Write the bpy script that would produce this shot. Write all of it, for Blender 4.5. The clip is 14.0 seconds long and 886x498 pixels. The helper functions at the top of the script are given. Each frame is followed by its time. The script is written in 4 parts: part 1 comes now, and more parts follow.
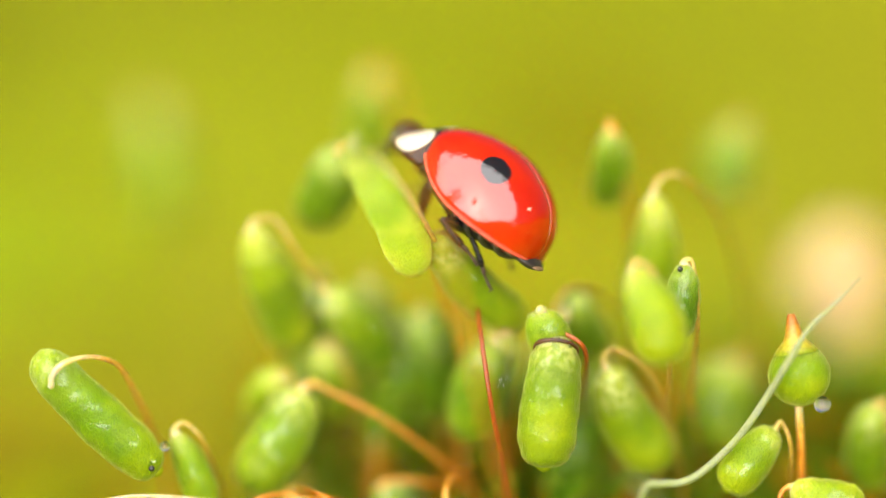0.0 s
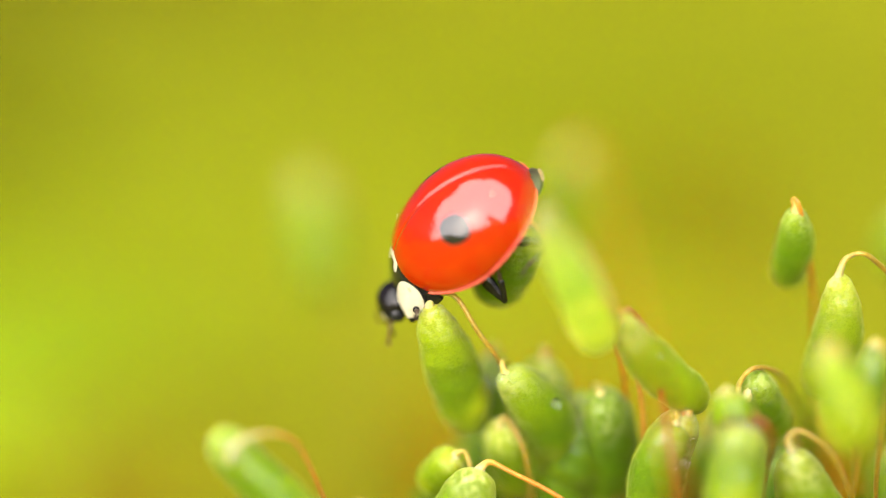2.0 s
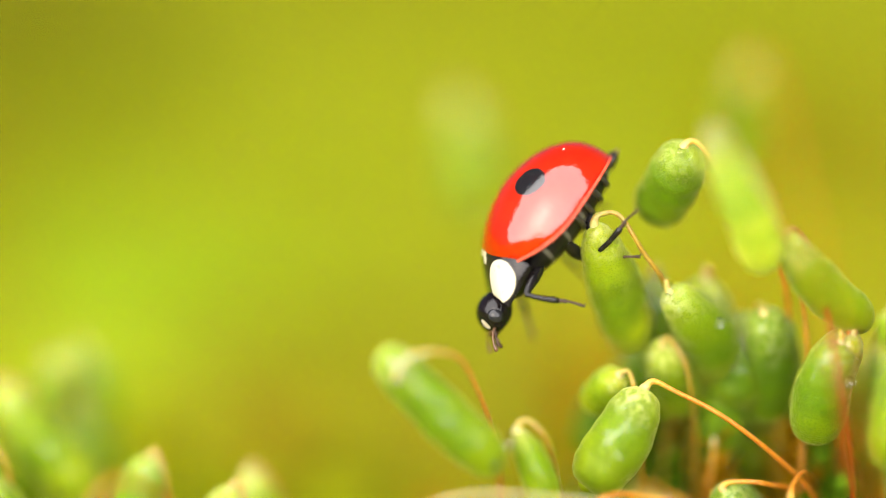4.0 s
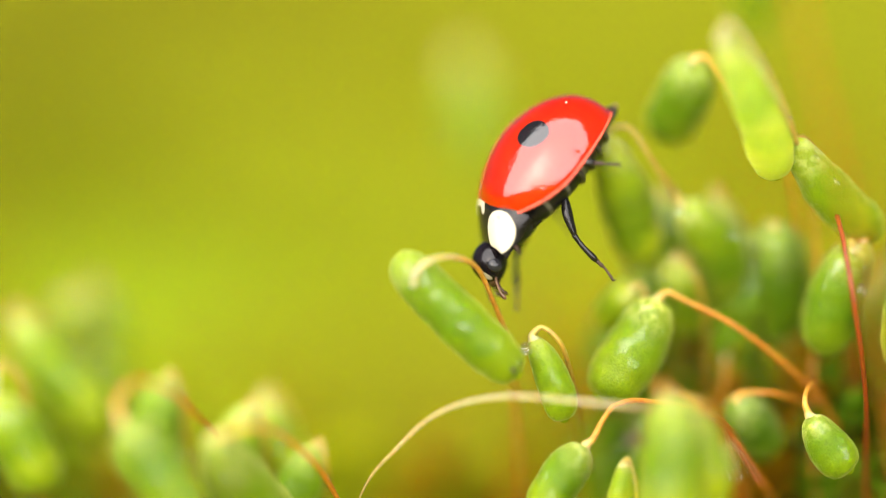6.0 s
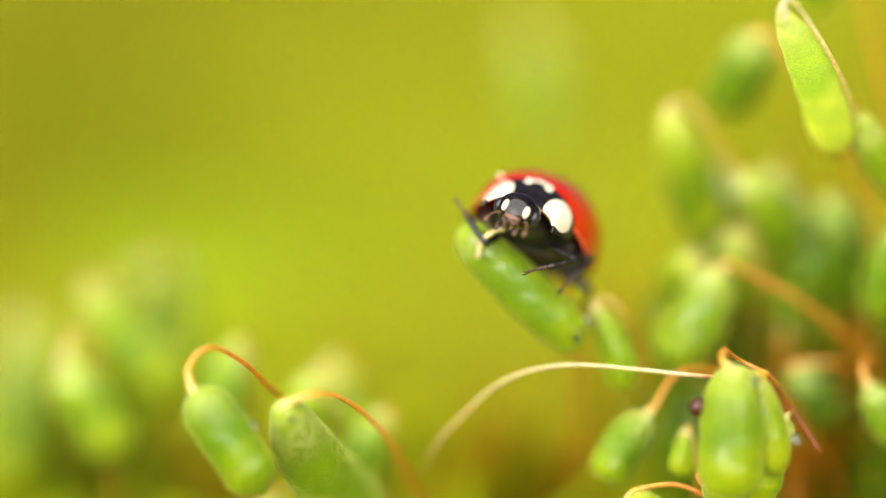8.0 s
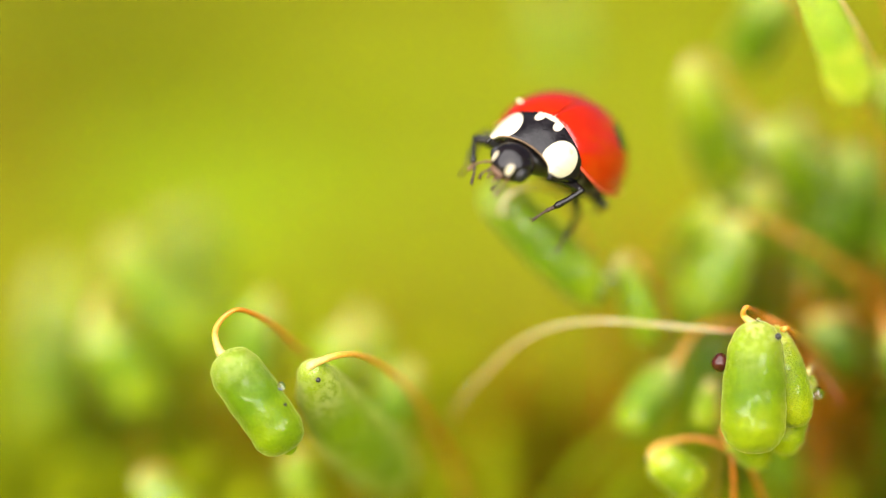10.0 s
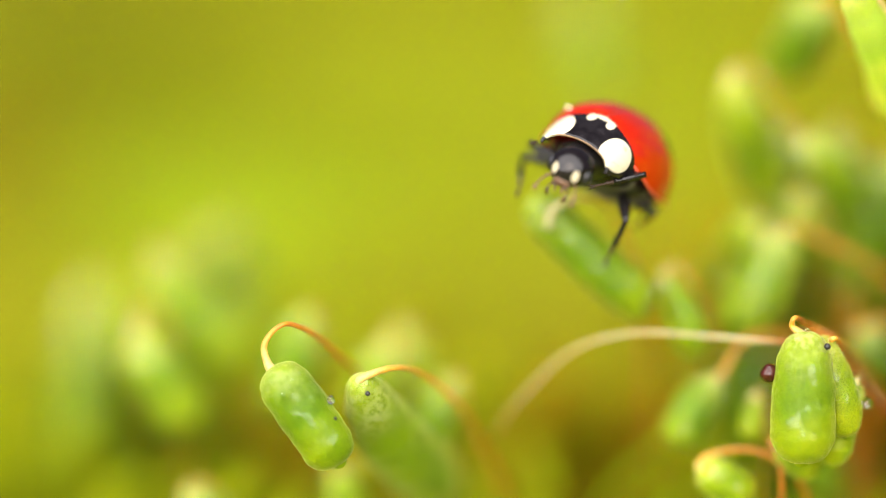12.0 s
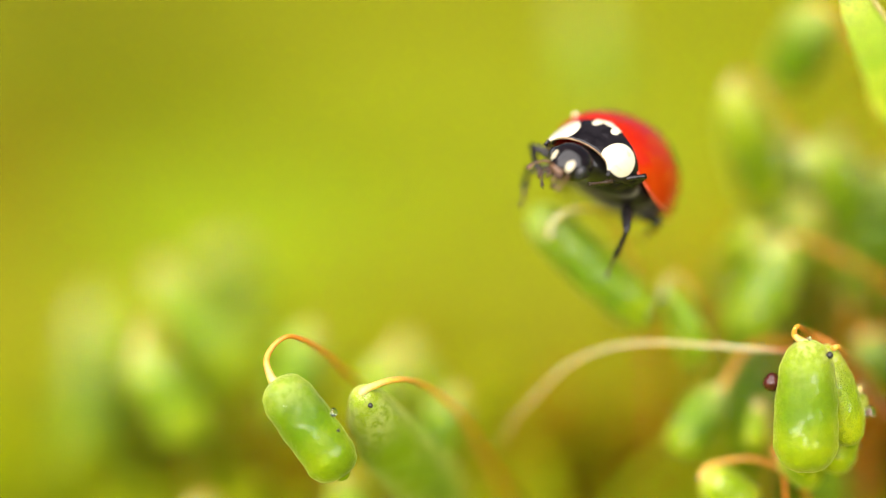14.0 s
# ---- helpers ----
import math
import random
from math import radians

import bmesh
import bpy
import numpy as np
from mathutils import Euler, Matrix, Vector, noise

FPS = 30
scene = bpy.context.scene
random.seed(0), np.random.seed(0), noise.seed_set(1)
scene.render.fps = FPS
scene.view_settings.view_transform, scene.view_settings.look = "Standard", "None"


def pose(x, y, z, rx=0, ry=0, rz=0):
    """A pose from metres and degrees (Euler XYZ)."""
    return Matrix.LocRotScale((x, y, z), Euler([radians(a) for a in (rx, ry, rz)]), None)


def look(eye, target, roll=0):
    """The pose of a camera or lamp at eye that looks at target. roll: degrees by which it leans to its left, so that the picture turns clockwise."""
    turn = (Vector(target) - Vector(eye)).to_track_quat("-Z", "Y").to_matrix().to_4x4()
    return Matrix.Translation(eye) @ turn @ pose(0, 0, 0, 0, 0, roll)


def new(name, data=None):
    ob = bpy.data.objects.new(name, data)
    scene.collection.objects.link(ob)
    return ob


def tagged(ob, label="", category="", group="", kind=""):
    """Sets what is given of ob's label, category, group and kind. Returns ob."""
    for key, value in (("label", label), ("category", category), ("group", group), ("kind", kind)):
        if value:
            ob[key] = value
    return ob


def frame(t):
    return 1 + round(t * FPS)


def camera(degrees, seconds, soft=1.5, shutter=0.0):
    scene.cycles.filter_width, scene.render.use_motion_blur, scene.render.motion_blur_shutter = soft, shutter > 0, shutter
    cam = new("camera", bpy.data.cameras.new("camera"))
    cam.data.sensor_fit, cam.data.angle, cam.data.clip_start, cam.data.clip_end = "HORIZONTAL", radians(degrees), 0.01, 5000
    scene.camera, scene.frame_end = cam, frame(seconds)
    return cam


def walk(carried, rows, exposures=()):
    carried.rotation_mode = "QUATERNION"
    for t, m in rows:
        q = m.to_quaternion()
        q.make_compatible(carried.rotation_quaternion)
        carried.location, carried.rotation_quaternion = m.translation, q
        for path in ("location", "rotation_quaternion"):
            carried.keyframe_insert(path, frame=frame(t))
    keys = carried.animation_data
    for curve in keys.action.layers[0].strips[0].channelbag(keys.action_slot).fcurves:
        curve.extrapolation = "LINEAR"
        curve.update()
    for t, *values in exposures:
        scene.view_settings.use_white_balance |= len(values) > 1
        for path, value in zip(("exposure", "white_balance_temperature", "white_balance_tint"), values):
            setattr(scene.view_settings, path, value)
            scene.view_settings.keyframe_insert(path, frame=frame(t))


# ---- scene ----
MM = 0.001
cam = camera(9, 14.0, soft=1.0, shutter=0.5)
cam.data.dof.use_dof = True
cam.data.dof.focus_distance = 0.1245
cam.data.dof.aperture_fstop = 12.0
CAM_ROWS = [
    (0, pose(0.003739, -0.121261, 0.029343, 77.802, -0.040, 0.399)),
    (0.5, pose(0.002422, -0.120733, 0.029482, 78.127, -0.396, -0.102)),
    (1, pose(0.000042, -0.119805, 0.030169, 78.076, -0.583, -0.585)),
    (1.5, pose(-0.000937, -0.119211, 0.030079, 78.280, -0.751, -0.243)),
    (2, pose(-0.001590, -0.119149, 0.029280, 78.394, -0.826, -0.041)),
    (2.5, pose(-0.001049, -0.119083, 0.029076, 78.044, -0.736, 0.785)),
    (3, pose(-0.001744, -0.119128, 0.028822, 77.904, -0.837, 1.029)),
    (5.5, pose(-0.007129, -0.121253, 0.023095, 79.778, -0.816, -1.005)),
    (6, pose(-0.006579, -0.122313, 0.018816, 81.650, -0.437, -0.640)),
    (6.5, pose(-0.007473, -0.122883, 0.017878, 81.995, -0.568, -0.787)),
    (7, pose(-0.008173, -0.123527, 0.017094, 82.313, -0.765, -0.814)),
    (9.5, pose(-0.004970, -0.125295, 0.021464, 80.012, 0.215, 0.757)),
    (10, pose(-0.006756, -0.125300, 0.021445, 79.951, 0.262, 0.090)),
    (10.5, pose(-0.008646, -0.125291, 0.021506, 79.939, 0.253, -0.621)),
    (11, pose(-0.009264, -0.125265, 0.021643, 79.926, 0.312, -0.785)),
    (11.5, pose(-0.009793, -0.125259, 0.021683, 79.945, 0.405, -0.891)),
    (12, pose(-0.009627, -0.125302, 0.021439, 80.089, 0.524, -0.796)),
    (12.5, pose(-0.009924, -0.125357, 0.021122, 80.262, 0.673, -0.963)),
    (13, pose(-0.009659, -0.125347, 0.021185, 80.266, 0.831, -0.854)),
    (13.5, pose(-0.009615, -0.125350, 0.021163, 80.311, 0.885, -0.822)),
    (14, pose(-0.009521, -0.125336, 0.021242, 80.296, 0.951, -0.802)),
]
walk(cam, CAM_ROWS)

# ---- light: a wide bright sky behind thin cloud, over the camera's shoulder
world = bpy.data.worlds.new("sky")
scene.world = world
world.use_nodes = True
wn = world.node_tree
sky = wn.nodes.new("ShaderNodeTexSky")
sky.sky_type = 'NISHITA'
sky.sun_disc = False
sky.sun_elevation = radians(24)
sky.sun_rotation = radians(200)
sky.dust_density = 5.0
sky.air_density = 0.5
sky.ozone_density = 0.0
wn.links.new(sky.outputs[0], wn.nodes["Background"].inputs[0])
wn.nodes["Background"].inputs[1].default_value = 0.032
sun = new("sun", bpy.data.lights.new("sun", 'SUN'))
sun.data.energy = 5.6
sun.data.angle = radians(114)
sun.data.color = (1.0, 0.96, 0.94)
sun.matrix_world = look((-0.22, -0.80, 0.53), (0, 0, 0))
scene.view_settings.exposure = 1.24


# ---- materials
def material(name, rough=0.5, metal=0.0, coat=0.0, spec=0.5):
    m = bpy.data.materials.new(name)
    m.use_nodes = True
    b = m.node_tree.nodes["Principled BSDF"]
    b.inputs["Roughness"].default_value = rough
    b.inputs["Metallic"].default_value = metal
    b.inputs["Coat Weight"].default_value = coat
    b.inputs["Coat Roughness"].default_value = 0.05
    b.inputs["Specular IOR Level"].default_value = spec
    return m, m.node_tree, b


def node(nt, kind, **values):
    n = nt.nodes.new(kind)
    for k, v in values.items():
        n.inputs[k.replace("_", " ")].default_value = v
    return n


def ramp(nt, fac, stops):
    r = nt.nodes.new("ShaderNodeValToRGB")
    el = r.color_ramp.elements
    while len(el) < len(stops):
        el.new(0.5)
    for e, (p, c) in zip(el, stops):
        e.position, e.color = p, (*c, 1)
    nt.links.new(fac, r.inputs[0])
    return r.outputs[0]


def mix(nt, fac, a, b, blend='MIX'):
    m = nt.nodes.new("ShaderNodeMix")
    m.data_type, m.blend_type = 'RGBA', blend
    for sock, v in ((m.inputs[0], fac), (m.inputs[6], a), (m.inputs[7], b)):
        if isinstance(v, (int, float)):
            sock.default_value = v
        elif isinstance(v, tuple):
            sock.default_value = (*v, 1)
        else:
            nt.links.new(v, sock)
    return m.outputs[2]


def bump(nt, b, height, strength, dist):
    n = nt.nodes.new("ShaderNodeBump")
    n.inputs["Strength"].default_value = strength
    n.inputs["Distance"].default_value = dist
    nt.links.new(height, n.inputs["Height"])
    nt.links.new(n.outputs[0], b.inputs["Normal"])


def math_node(nt, op, a, b=0.0, c=0.0):
    n = nt.nodes.new("ShaderNodeMath")
    n.operation = op
    for i, v in enumerate((a, b, c)):
        if isinstance(v, (int, float)):
            n.inputs[i].default_value = v
        else:
            nt.links.new(v, n.inputs[i])
    return n.outputs[0]


def moss_material(name, dark, light, pale, ripe=False):
    """Wet, cellular, slightly see-through green skin."""
    m, nt, b = material(name, 0.38, coat=0.0, spec=0.10 if ripe else 0.0)
    b.inputs["Coat Roughness"].default_value = 0.07
    co = nt.nodes.new("ShaderNodeTexCoord")
    big = node(nt, "ShaderNodeTexNoise", Scale=700.0, Detail=4.0)
    nt.links.new(co.outputs["Object"], big.inputs["Vector"])
    cells = node(nt, "ShaderNodeTexVoronoi", Scale=21000.0)
    nt.links.new(co.outputs["Object"], cells.inputs["Vector"])
    fine = node(nt, "ShaderNodeTexNoise", Scale=6000.0, Detail=2.0)
    nt.links.new(co.outputs["Object"], fine.inputs["Vector"])
    base = ramp(nt, big.outputs[0], [(0.3, dark), (0.55, light), (0.78, pale)])
    speck = ramp(nt, cells.outputs["Distance"], [(0.1, (0.74, 0.79, 0.7)), (0.55, (1.14, 1.12, 1.1))])
    col = mix(nt, 0.85, base, speck, 'MULTIPLY')
    if ripe:
        way = nt.nodes.new("ShaderNodeAttribute")
        way.attribute_name = "along"
        along = math_node(nt, 'ADD', way.outputs["Fac"], math_node(nt, 'MULTIPLY_ADD', big.outputs[0], 0.7, -0.35))
        tone = ramp(nt, along, [(0.0, (1.25, 1.15, 4.5)), (0.12, (1.1, 1.08, 3.0)), (0.26, (0.86, 0.95, 1.6)), (0.5, (0.74, 0.88, 0.9)), (0.72, (1.0, 1.02, 0.9)), (1.0, (1.12, 1.08, 0.9))])
        col = mix(nt, 1.0, col, tone, 'MULTIPLY')
        bloom = math_node(nt, 'MULTIPLY', ramp(nt, along, [(0.0, (0.75, 0.75, 0.75)), (0.12, (0.36, 0.36, 0.36)), (0.32, (0.0, 0.0, 0.0))]), ramp(nt, fine.outputs[0], [(0.44, (0.1, 0.1, 0.1)), (0.58, (1, 1, 1))]))
        col = mix(nt, bloom, col, (0.372, 0.408, 0.132))
        wet = node(nt, "ShaderNodeTexNoise", Scale=2400.0, Detail=3.0)
        nt.links.new(co.outputs["Object"], wet.inputs["Vector"])
        film = ramp(nt, wet.outputs[0], [(0.55, (0.05, 0.05, 0.05)), (0.60, (0.8, 0.8, 0.8))])
        nt.links.new(film, b.inputs["Coat Weight"])
        ripple = nt.nodes.new("ShaderNodeBump")
        ripple.inputs["Strength"].default_value, ripple.inputs["Distance"].default_value = 0.9, 0.00012
        nt.links.new(wet.outputs[0], ripple.inputs["Height"])
        nt.links.new(ripple.outputs[0], b.inputs["Coat Normal"])
    info = nt.nodes.new("ShaderNodeObjectInfo")
    hsv = nt.nodes.new("ShaderNodeHueSaturation")
    nt.links.new(math_node(nt, 'MULTIPLY_ADD', info.outputs["Random"], 0.03, 0.485), hsv.inputs["Hue"])
    nt.links.new(math_node(nt, 'MULTIPLY_ADD', info.outputs["Random"], -0.32, 1.11), hsv.inputs["Value"])
    nt.links.new(col, hsv.inputs["Color"])
    nt.links.new(hsv.outputs[0], b.inputs["Base Color"])
    b.inputs["Subsurface Weight"].default_value = 0.85 if ripe else 0.4
    b.inputs["Subsurface Radius"].default_value = (0.75, 1.0, 0.1)
    b.inputs["Subsurface Scale"].default_value = 0.0012
    nt.links.new(ramp(nt, fine.outputs[0], [(0.38, (0.3, 0.3, 0.3)), (0.65, (0.6, 0.6, 0.6))]), b.inputs["Roughness"])
    b.inputs["Sheen Weight"].default_value = 0.28 if ripe else 0.0
    b.inputs["Sheen Roughness"].default_value = 0.35
    b.inputs["Sheen Tint"].default_value = (1.0, 1.0, 0.3, 1)
    bump(nt, b, math_node(nt, 'ADD', cells.outputs["Distance"], math_node(nt, 'MULTIPLY', fine.outputs[0], 0.9)), 0.5, 0.00004)
    return m


CAPSULE = moss_material("capsule_green", (0.105, 0.16, 0.0024), (0.175, 0.232, 0.003), (0.225, 0.275, 0.0042), True)
# deeper green of some capsules, also used as painted shade on crowded ones
CAPSULE_DEEP_SHADED = moss_material("capsule_deep_shaded_green", (0.074, 0.13, 0.0026), (0.125, 0.19, 0.0034), (0.195, 0.25, 0.0048), True)
CAPSULE_PALE = moss_material("capsule_pale", (0.46, 0.55, 0.03), (0.58, 0.64, 0.05), (0.70, 0.72, 0.12), True)
LEAF = moss_material("moss_leaf", (0.108, 0.156, 0.0036), (0.216, 0.264, 0.0048), (0.312, 0.348, 0.009))
LEAF_BROWN = moss_material("moss_leaf_brown", (0.18, 0.072, 0.003), (0.288, 0.132, 0.0048), (0.348, 0.216, 0.0072))
LEAF_DARK = moss_material("moss_leaf_dark", (0.03, 0.084, 0.0036), (0.078, 0.156, 0.006), (0.156, 0.228, 0.012))


def stalk_material(name, stops):
    """Smooth waxy stalk: pale where it meets its capsule, rusty further down."""
    m, nt, b = material(name, 0.36, coat=0.15, spec=0.3)
    co = nt.nodes.new("ShaderNodeTexCoord")
    way = nt.nodes.new("ShaderNodeAttribute")
    way.attribute_name = "along"
    n = node(nt, "ShaderNodeTexNoise", Scale=2200.0, Detail=3.0)
    nt.links.new(co.outputs["Object"], n.inputs["Vector"])
    h = math_node(nt, 'ADD', way.outputs["Fac"], math_node(nt, 'MULTIPLY_ADD', n.outputs[0], 0.1, -0.05))
    fine = node(nt, "ShaderNodeTexNoise", Scale=9000.0, Detail=2.0)
    nt.links.new(co.outputs["Object"], fine.inputs["Vector"])
    col = mix(nt, 0.6, ramp(nt, h, stops), ramp(nt, fine.outputs[0], [(0.35, (0.6, 0.55, 0.5)), (0.65, (1.15, 1.15, 1.15))]), 'MULTIPLY')
    nt.links.new(col, b.inputs["Base Color"])
    bump(nt, b, fine.outputs[0], 0.3, 0.00001)
    b.inputs["Subsurface Weight"].default_value = 0.6
    b.inputs["Subsurface Radius"].default_value = (1.0, 0.5, 0.1)
    b.inputs["Subsurface Scale"].default_value = 0.0003
    return m


STALK_DULL = stalk_material("stalk_ochre", [(0.07, (0.504, 0.456, 0.204)), (0.2, (0.396, 0.324, 0.072)), (0.45, (0.312, 0.216, 0.03)), (0.95, (0.216, 0.132, 0.012))])
STALK = stalk_material("stalk_orange", [(0.06, (0.55, 0.46, 0.19)), (0.22, (0.56, 0.32, 0.05)), (0.42, (0.46, 0.185, 0.016)), (0.95, (0.28, 0.085, 0.008))])
STALK_RED = stalk_material("stalk_red", [(0.04, (0.48, 0.33, 0.072)), (0.14, (0.30, 0.10, 0.010)), (0.6, (0.20, 0.036, 0.005)), (0.95, (0.14, 0.022, 0.004))])
STALK_PALE = stalk_material("stalk_pale", [(0.05, (0.552, 0.528, 0.336)), (0.32, (0.54, 0.468, 0.216)), (0.5, (0.456, 0.252, 0.036)), (0.95, (0.276, 0.09, 0.009))])
STRAW = stalk_material("straw", [(0.05, (0.3, 0.204, 0.06)), (0.35, (0.408, 0.336, 0.156)), (0.68, (0.432, 0.372, 0.204)), (0.8, (0.216, 0.06, 0.012))])
BARK = stalk_material("dark_rim", [(0.05, (0.096, 0.036, 0.012)), (0.5, (0.042, 0.018, 0.009)), (0.95, (0.108, 0.042, 0.012))])
LID = moss_material("lid_green", (0.12, 0.186, 0.0048), (0.186, 0.258, 0.0066), (0.252, 0.324, 0.018))


# ---- mesh helpers
def part(name, bm, mat, parent, label=""):
    me = bpy.data.meshes.new(name)
    bmesh.ops.recalc_face_normals(bm, faces=bm.faces)
    bm.to_mesh(me)
    bm.free()
    for p in me.polygons:
        p.use_smooth = True
    for mm_ in mat if isinstance(mat, (list, tuple)) else [mat]:
        me.materials.append(mm_)
    ob = new(name, me)
    ob.parent = parent
    if label:
        tagged(ob, label)
    return ob


def thing(name, at, label, category, group="", kind=""):
    e = new(name)
    e.empty_display_size = 0.001
    e.location = Vector(at) * MM
    return tagged(e, label, category, group, kind)


def smooth_curve(pts, steps):
    """Catmull-Rom through pts."""
    p = [Vector(q) for q in pts]
    p = [2 * p[0] - p[1]] + p + [2 * p[-1] - p[-2]]
    out = []
    for i in range(1, len(p) - 2):
        a, b, c, d = p[i - 1:i + 3]
        for k in range(steps):
            t = k / steps
            out.append(0.5 * (2 * b + (c - a) * t + (2 * a - 5 * b + 4 * c - d) * t * t + (3 * b - a - 3 * c + d) * t ** 3))
    out.append(p[-2])
    return out


def tube(bm, pts, radius, origin=(0, 0, 0), sides=8, flat=1.0, side=None):
    """A closed tube along pts (mm); radius may be a function of the share of the way."""
    rings = []
    along = bm.verts.layers.float.get("along") or bm.verts.layers.float.new("along")
    origin = Vector(origin)
    n = len(pts)
    for i, p in enumerate(pts):
        d = (pts[min(i + 1, n - 1)] - pts[max(i - 1, 0)]).normalized()
        if side is None:
            side = d.orthogonal().normalized()
        side = (side - d * side.dot(d)).normalized()
        up = d.cross(side)
        r = radius(i / (n - 1)) if callable(radius) else radius
        rings.append([bm.verts.new((p - origin + (side * math.cos(a) + up * math.sin(a) * flat) * r) * MM)
                      for a in (2 * math.pi * k / sides for k in range(sides))])
    for i, ring in enumerate(rings):
        for v in ring:
            v[along] = i / (n - 1)
    for a, b in zip(rings, rings[1:]):
        for k in range(sides):
            bm.faces.new((a[k], a[(k + 1) % sides], b[(k + 1) % sides], b[k]))
    bm.faces.new(rings[0][::-1])
    bm.faces.new(rings[-1])
    return bm


def profile(knots):
    def f(s):
        for (a, ra), (b, rb) in zip(knots, knots[1:]):
            if s <= b:
                t = (s - a) / (b - a)
                t = t * t * (3 - 2 * t) * 0.5 + t * 0.5
                return ra + (rb - ra) * t
        return knots[-1][1]
    return f


CLUB = profile([(0, 0.2), (0.06, 0.40), (0.2, 0.68), (0.4, 0.88), (0.6, 0.98), (0.8, 0.96), (0.92, 0.78), (0.97, 0.53), (0.99, 0.3), (1, 0.1)])
ROLL = profile([(0, 0.25), (0.02, 0.5), (0.08, 0.76), (0.2, 0.93), (0.4, 1.0), (0.8, 0.97), (0.92, 0.79), (0.97, 0.54), (0.99, 0.3), (1, 0.1)])
GROUND_Z = -9.0
SKINS = []  # points of the capsules' skins, on which drops and specks sit


def sporophyte(neck, end, r, stalk, flat=1.0, red=False, pale=False, ring=False, dull=False, blunt=None, white=False, deep=False):
    """A nodding moss capsule with its lid and its stalk, down to the ground."""
    neck, end = Vector(neck), Vector(end)
    pts = [Vector(q) for q in stalk]
    foot = pts[-1].copy()
    if foot.z > GROUND_Z:
        foot = Vector((foot.x + random.uniform(-0.6, 0.6), foot.y + random.uniform(0.3, 2.2), GROUND_Z - 0.3))
        pts.append(foot)
    base = Vector((foot.x, foot.y, GROUND_Z))
    if pale:
        text = "flattened pale lime moss capsule on a whitish curved stalk"
    elif ring:
        text = "plump green moss capsule with a dark torn rim around its neck"
    elif red:
        text = "plump green moss capsule on a thin rust-red stalk"
    elif dull:
        text = "green moss capsule crowded among others on an ochre stalk"
    else:
        text = "plump wet green moss capsule nodding on a thin orange stalk"
    e = thing("moss_sporophyte", base, text, "moss capsule", "moss capsules")
    axis = end - neck
    side = axis.cross(Vector((0, 1, 0))).normalized()
    lean = random.uniform(-0.07, 0.07) * axis.length
    blunt = random.uniform(0.1, 0.8) if blunt is None else blunt
    r *= 0.9
    ph = random.uniform(0, 6)
    n = 34
    line = [neck + axis * (i / n) + side * lean * math.sin(math.pi * i / n) for i in range(n + 1)]
    bm = bmesh.new()
    rr = lambda s: r * (CLUB(s) * (1 - blunt) + ROLL(s) * blunt) * (1 + 0.018 * math.sin(9 * s + ph) + 0.012 * math.sin(31 * s + 2 * ph))
    tube(bm, line, rr, base, 22, flat, side)
    for v in bm.verts:
        q = v.co / MM
        v.co += Vector((noise.noise(q * 1.7), noise.noise(q * 1.7 + Vector((9, 0, 0))), noise.noise(q * 1.7 + Vector((0, 9, 0))))) * 0.035 * MM
    SKINS.extend((v.co + base * MM, (v.co + base * MM - (neck + end) / 2 * MM).normalized()) for v in bm.verts)
    # crowded capsules further back take the deeper green in place of shade
    part("capsule", bm, CAPSULE_PALE if flat < 1 else CAPSULE_DEEP_SHADED if deep or ring or dull and neck.x > -2 and 2.9 < neck.y < 8.7 else CAPSULE, e)
    bm = bmesh.new()
    tip = [end - axis.normalized() * r * k for k in (0.12, 0.08, 0.03, -0.02, -0.06, -0.09)]
    lidr = profile([(0, 0.24), (0.4, 0.25), (0.6, 0.2), (0.8, 0.13), (1, 0.03)])
    tube(bm, tip, lambda s: r * lidr(s) * 0.98, base, 18, flat, side)
    part("lid", bm, LID, e, "small rounded lid closing the capsule's mouth")
    if ring:
        bm = bmesh.new()
        front = Vector((0, -1, 0))
        arch = [neck + axis * 0.1 + side * r * 0.72 * math.cos(a) + front * r * 0.5 * math.sin(a) - axis.normalized() * r * 0.4 * math.sin(a) for a in (math.pi * k / 16 for k in range(17))]
        arch = [arch[0] + axis * 0.2] + arch + [arch[-1] + axis * 0.35]
        tube(bm, arch, profile([(0, 0.02), (0.25, 0.05), (0.75, 0.055), (1, 0.02)]), base, 8)
        part("torn_rim", bm, BARK, e, "dark brown torn rim arched over the capsule's neck")
    bm = bmesh.new()
    first = line[2]
    tube(bm, smooth_curve([first] + pts, 6), profile([(0, 0.08), (0.06, 0.075), (0.18, 0.07), (0.33, 0.055), (1, 0.06)] if white else [(0, 0.15), (0.06, 0.13), (0.18, 0.08), (0.33, 0.055), (1, 0.06)]), base, 8)
    part("stalk", bm, STALK_RED if red else STALK_PALE if pale or white else STALK_DULL if dull else STALK, e, "thin bent stalk, yellowish above and darker below")
    return e


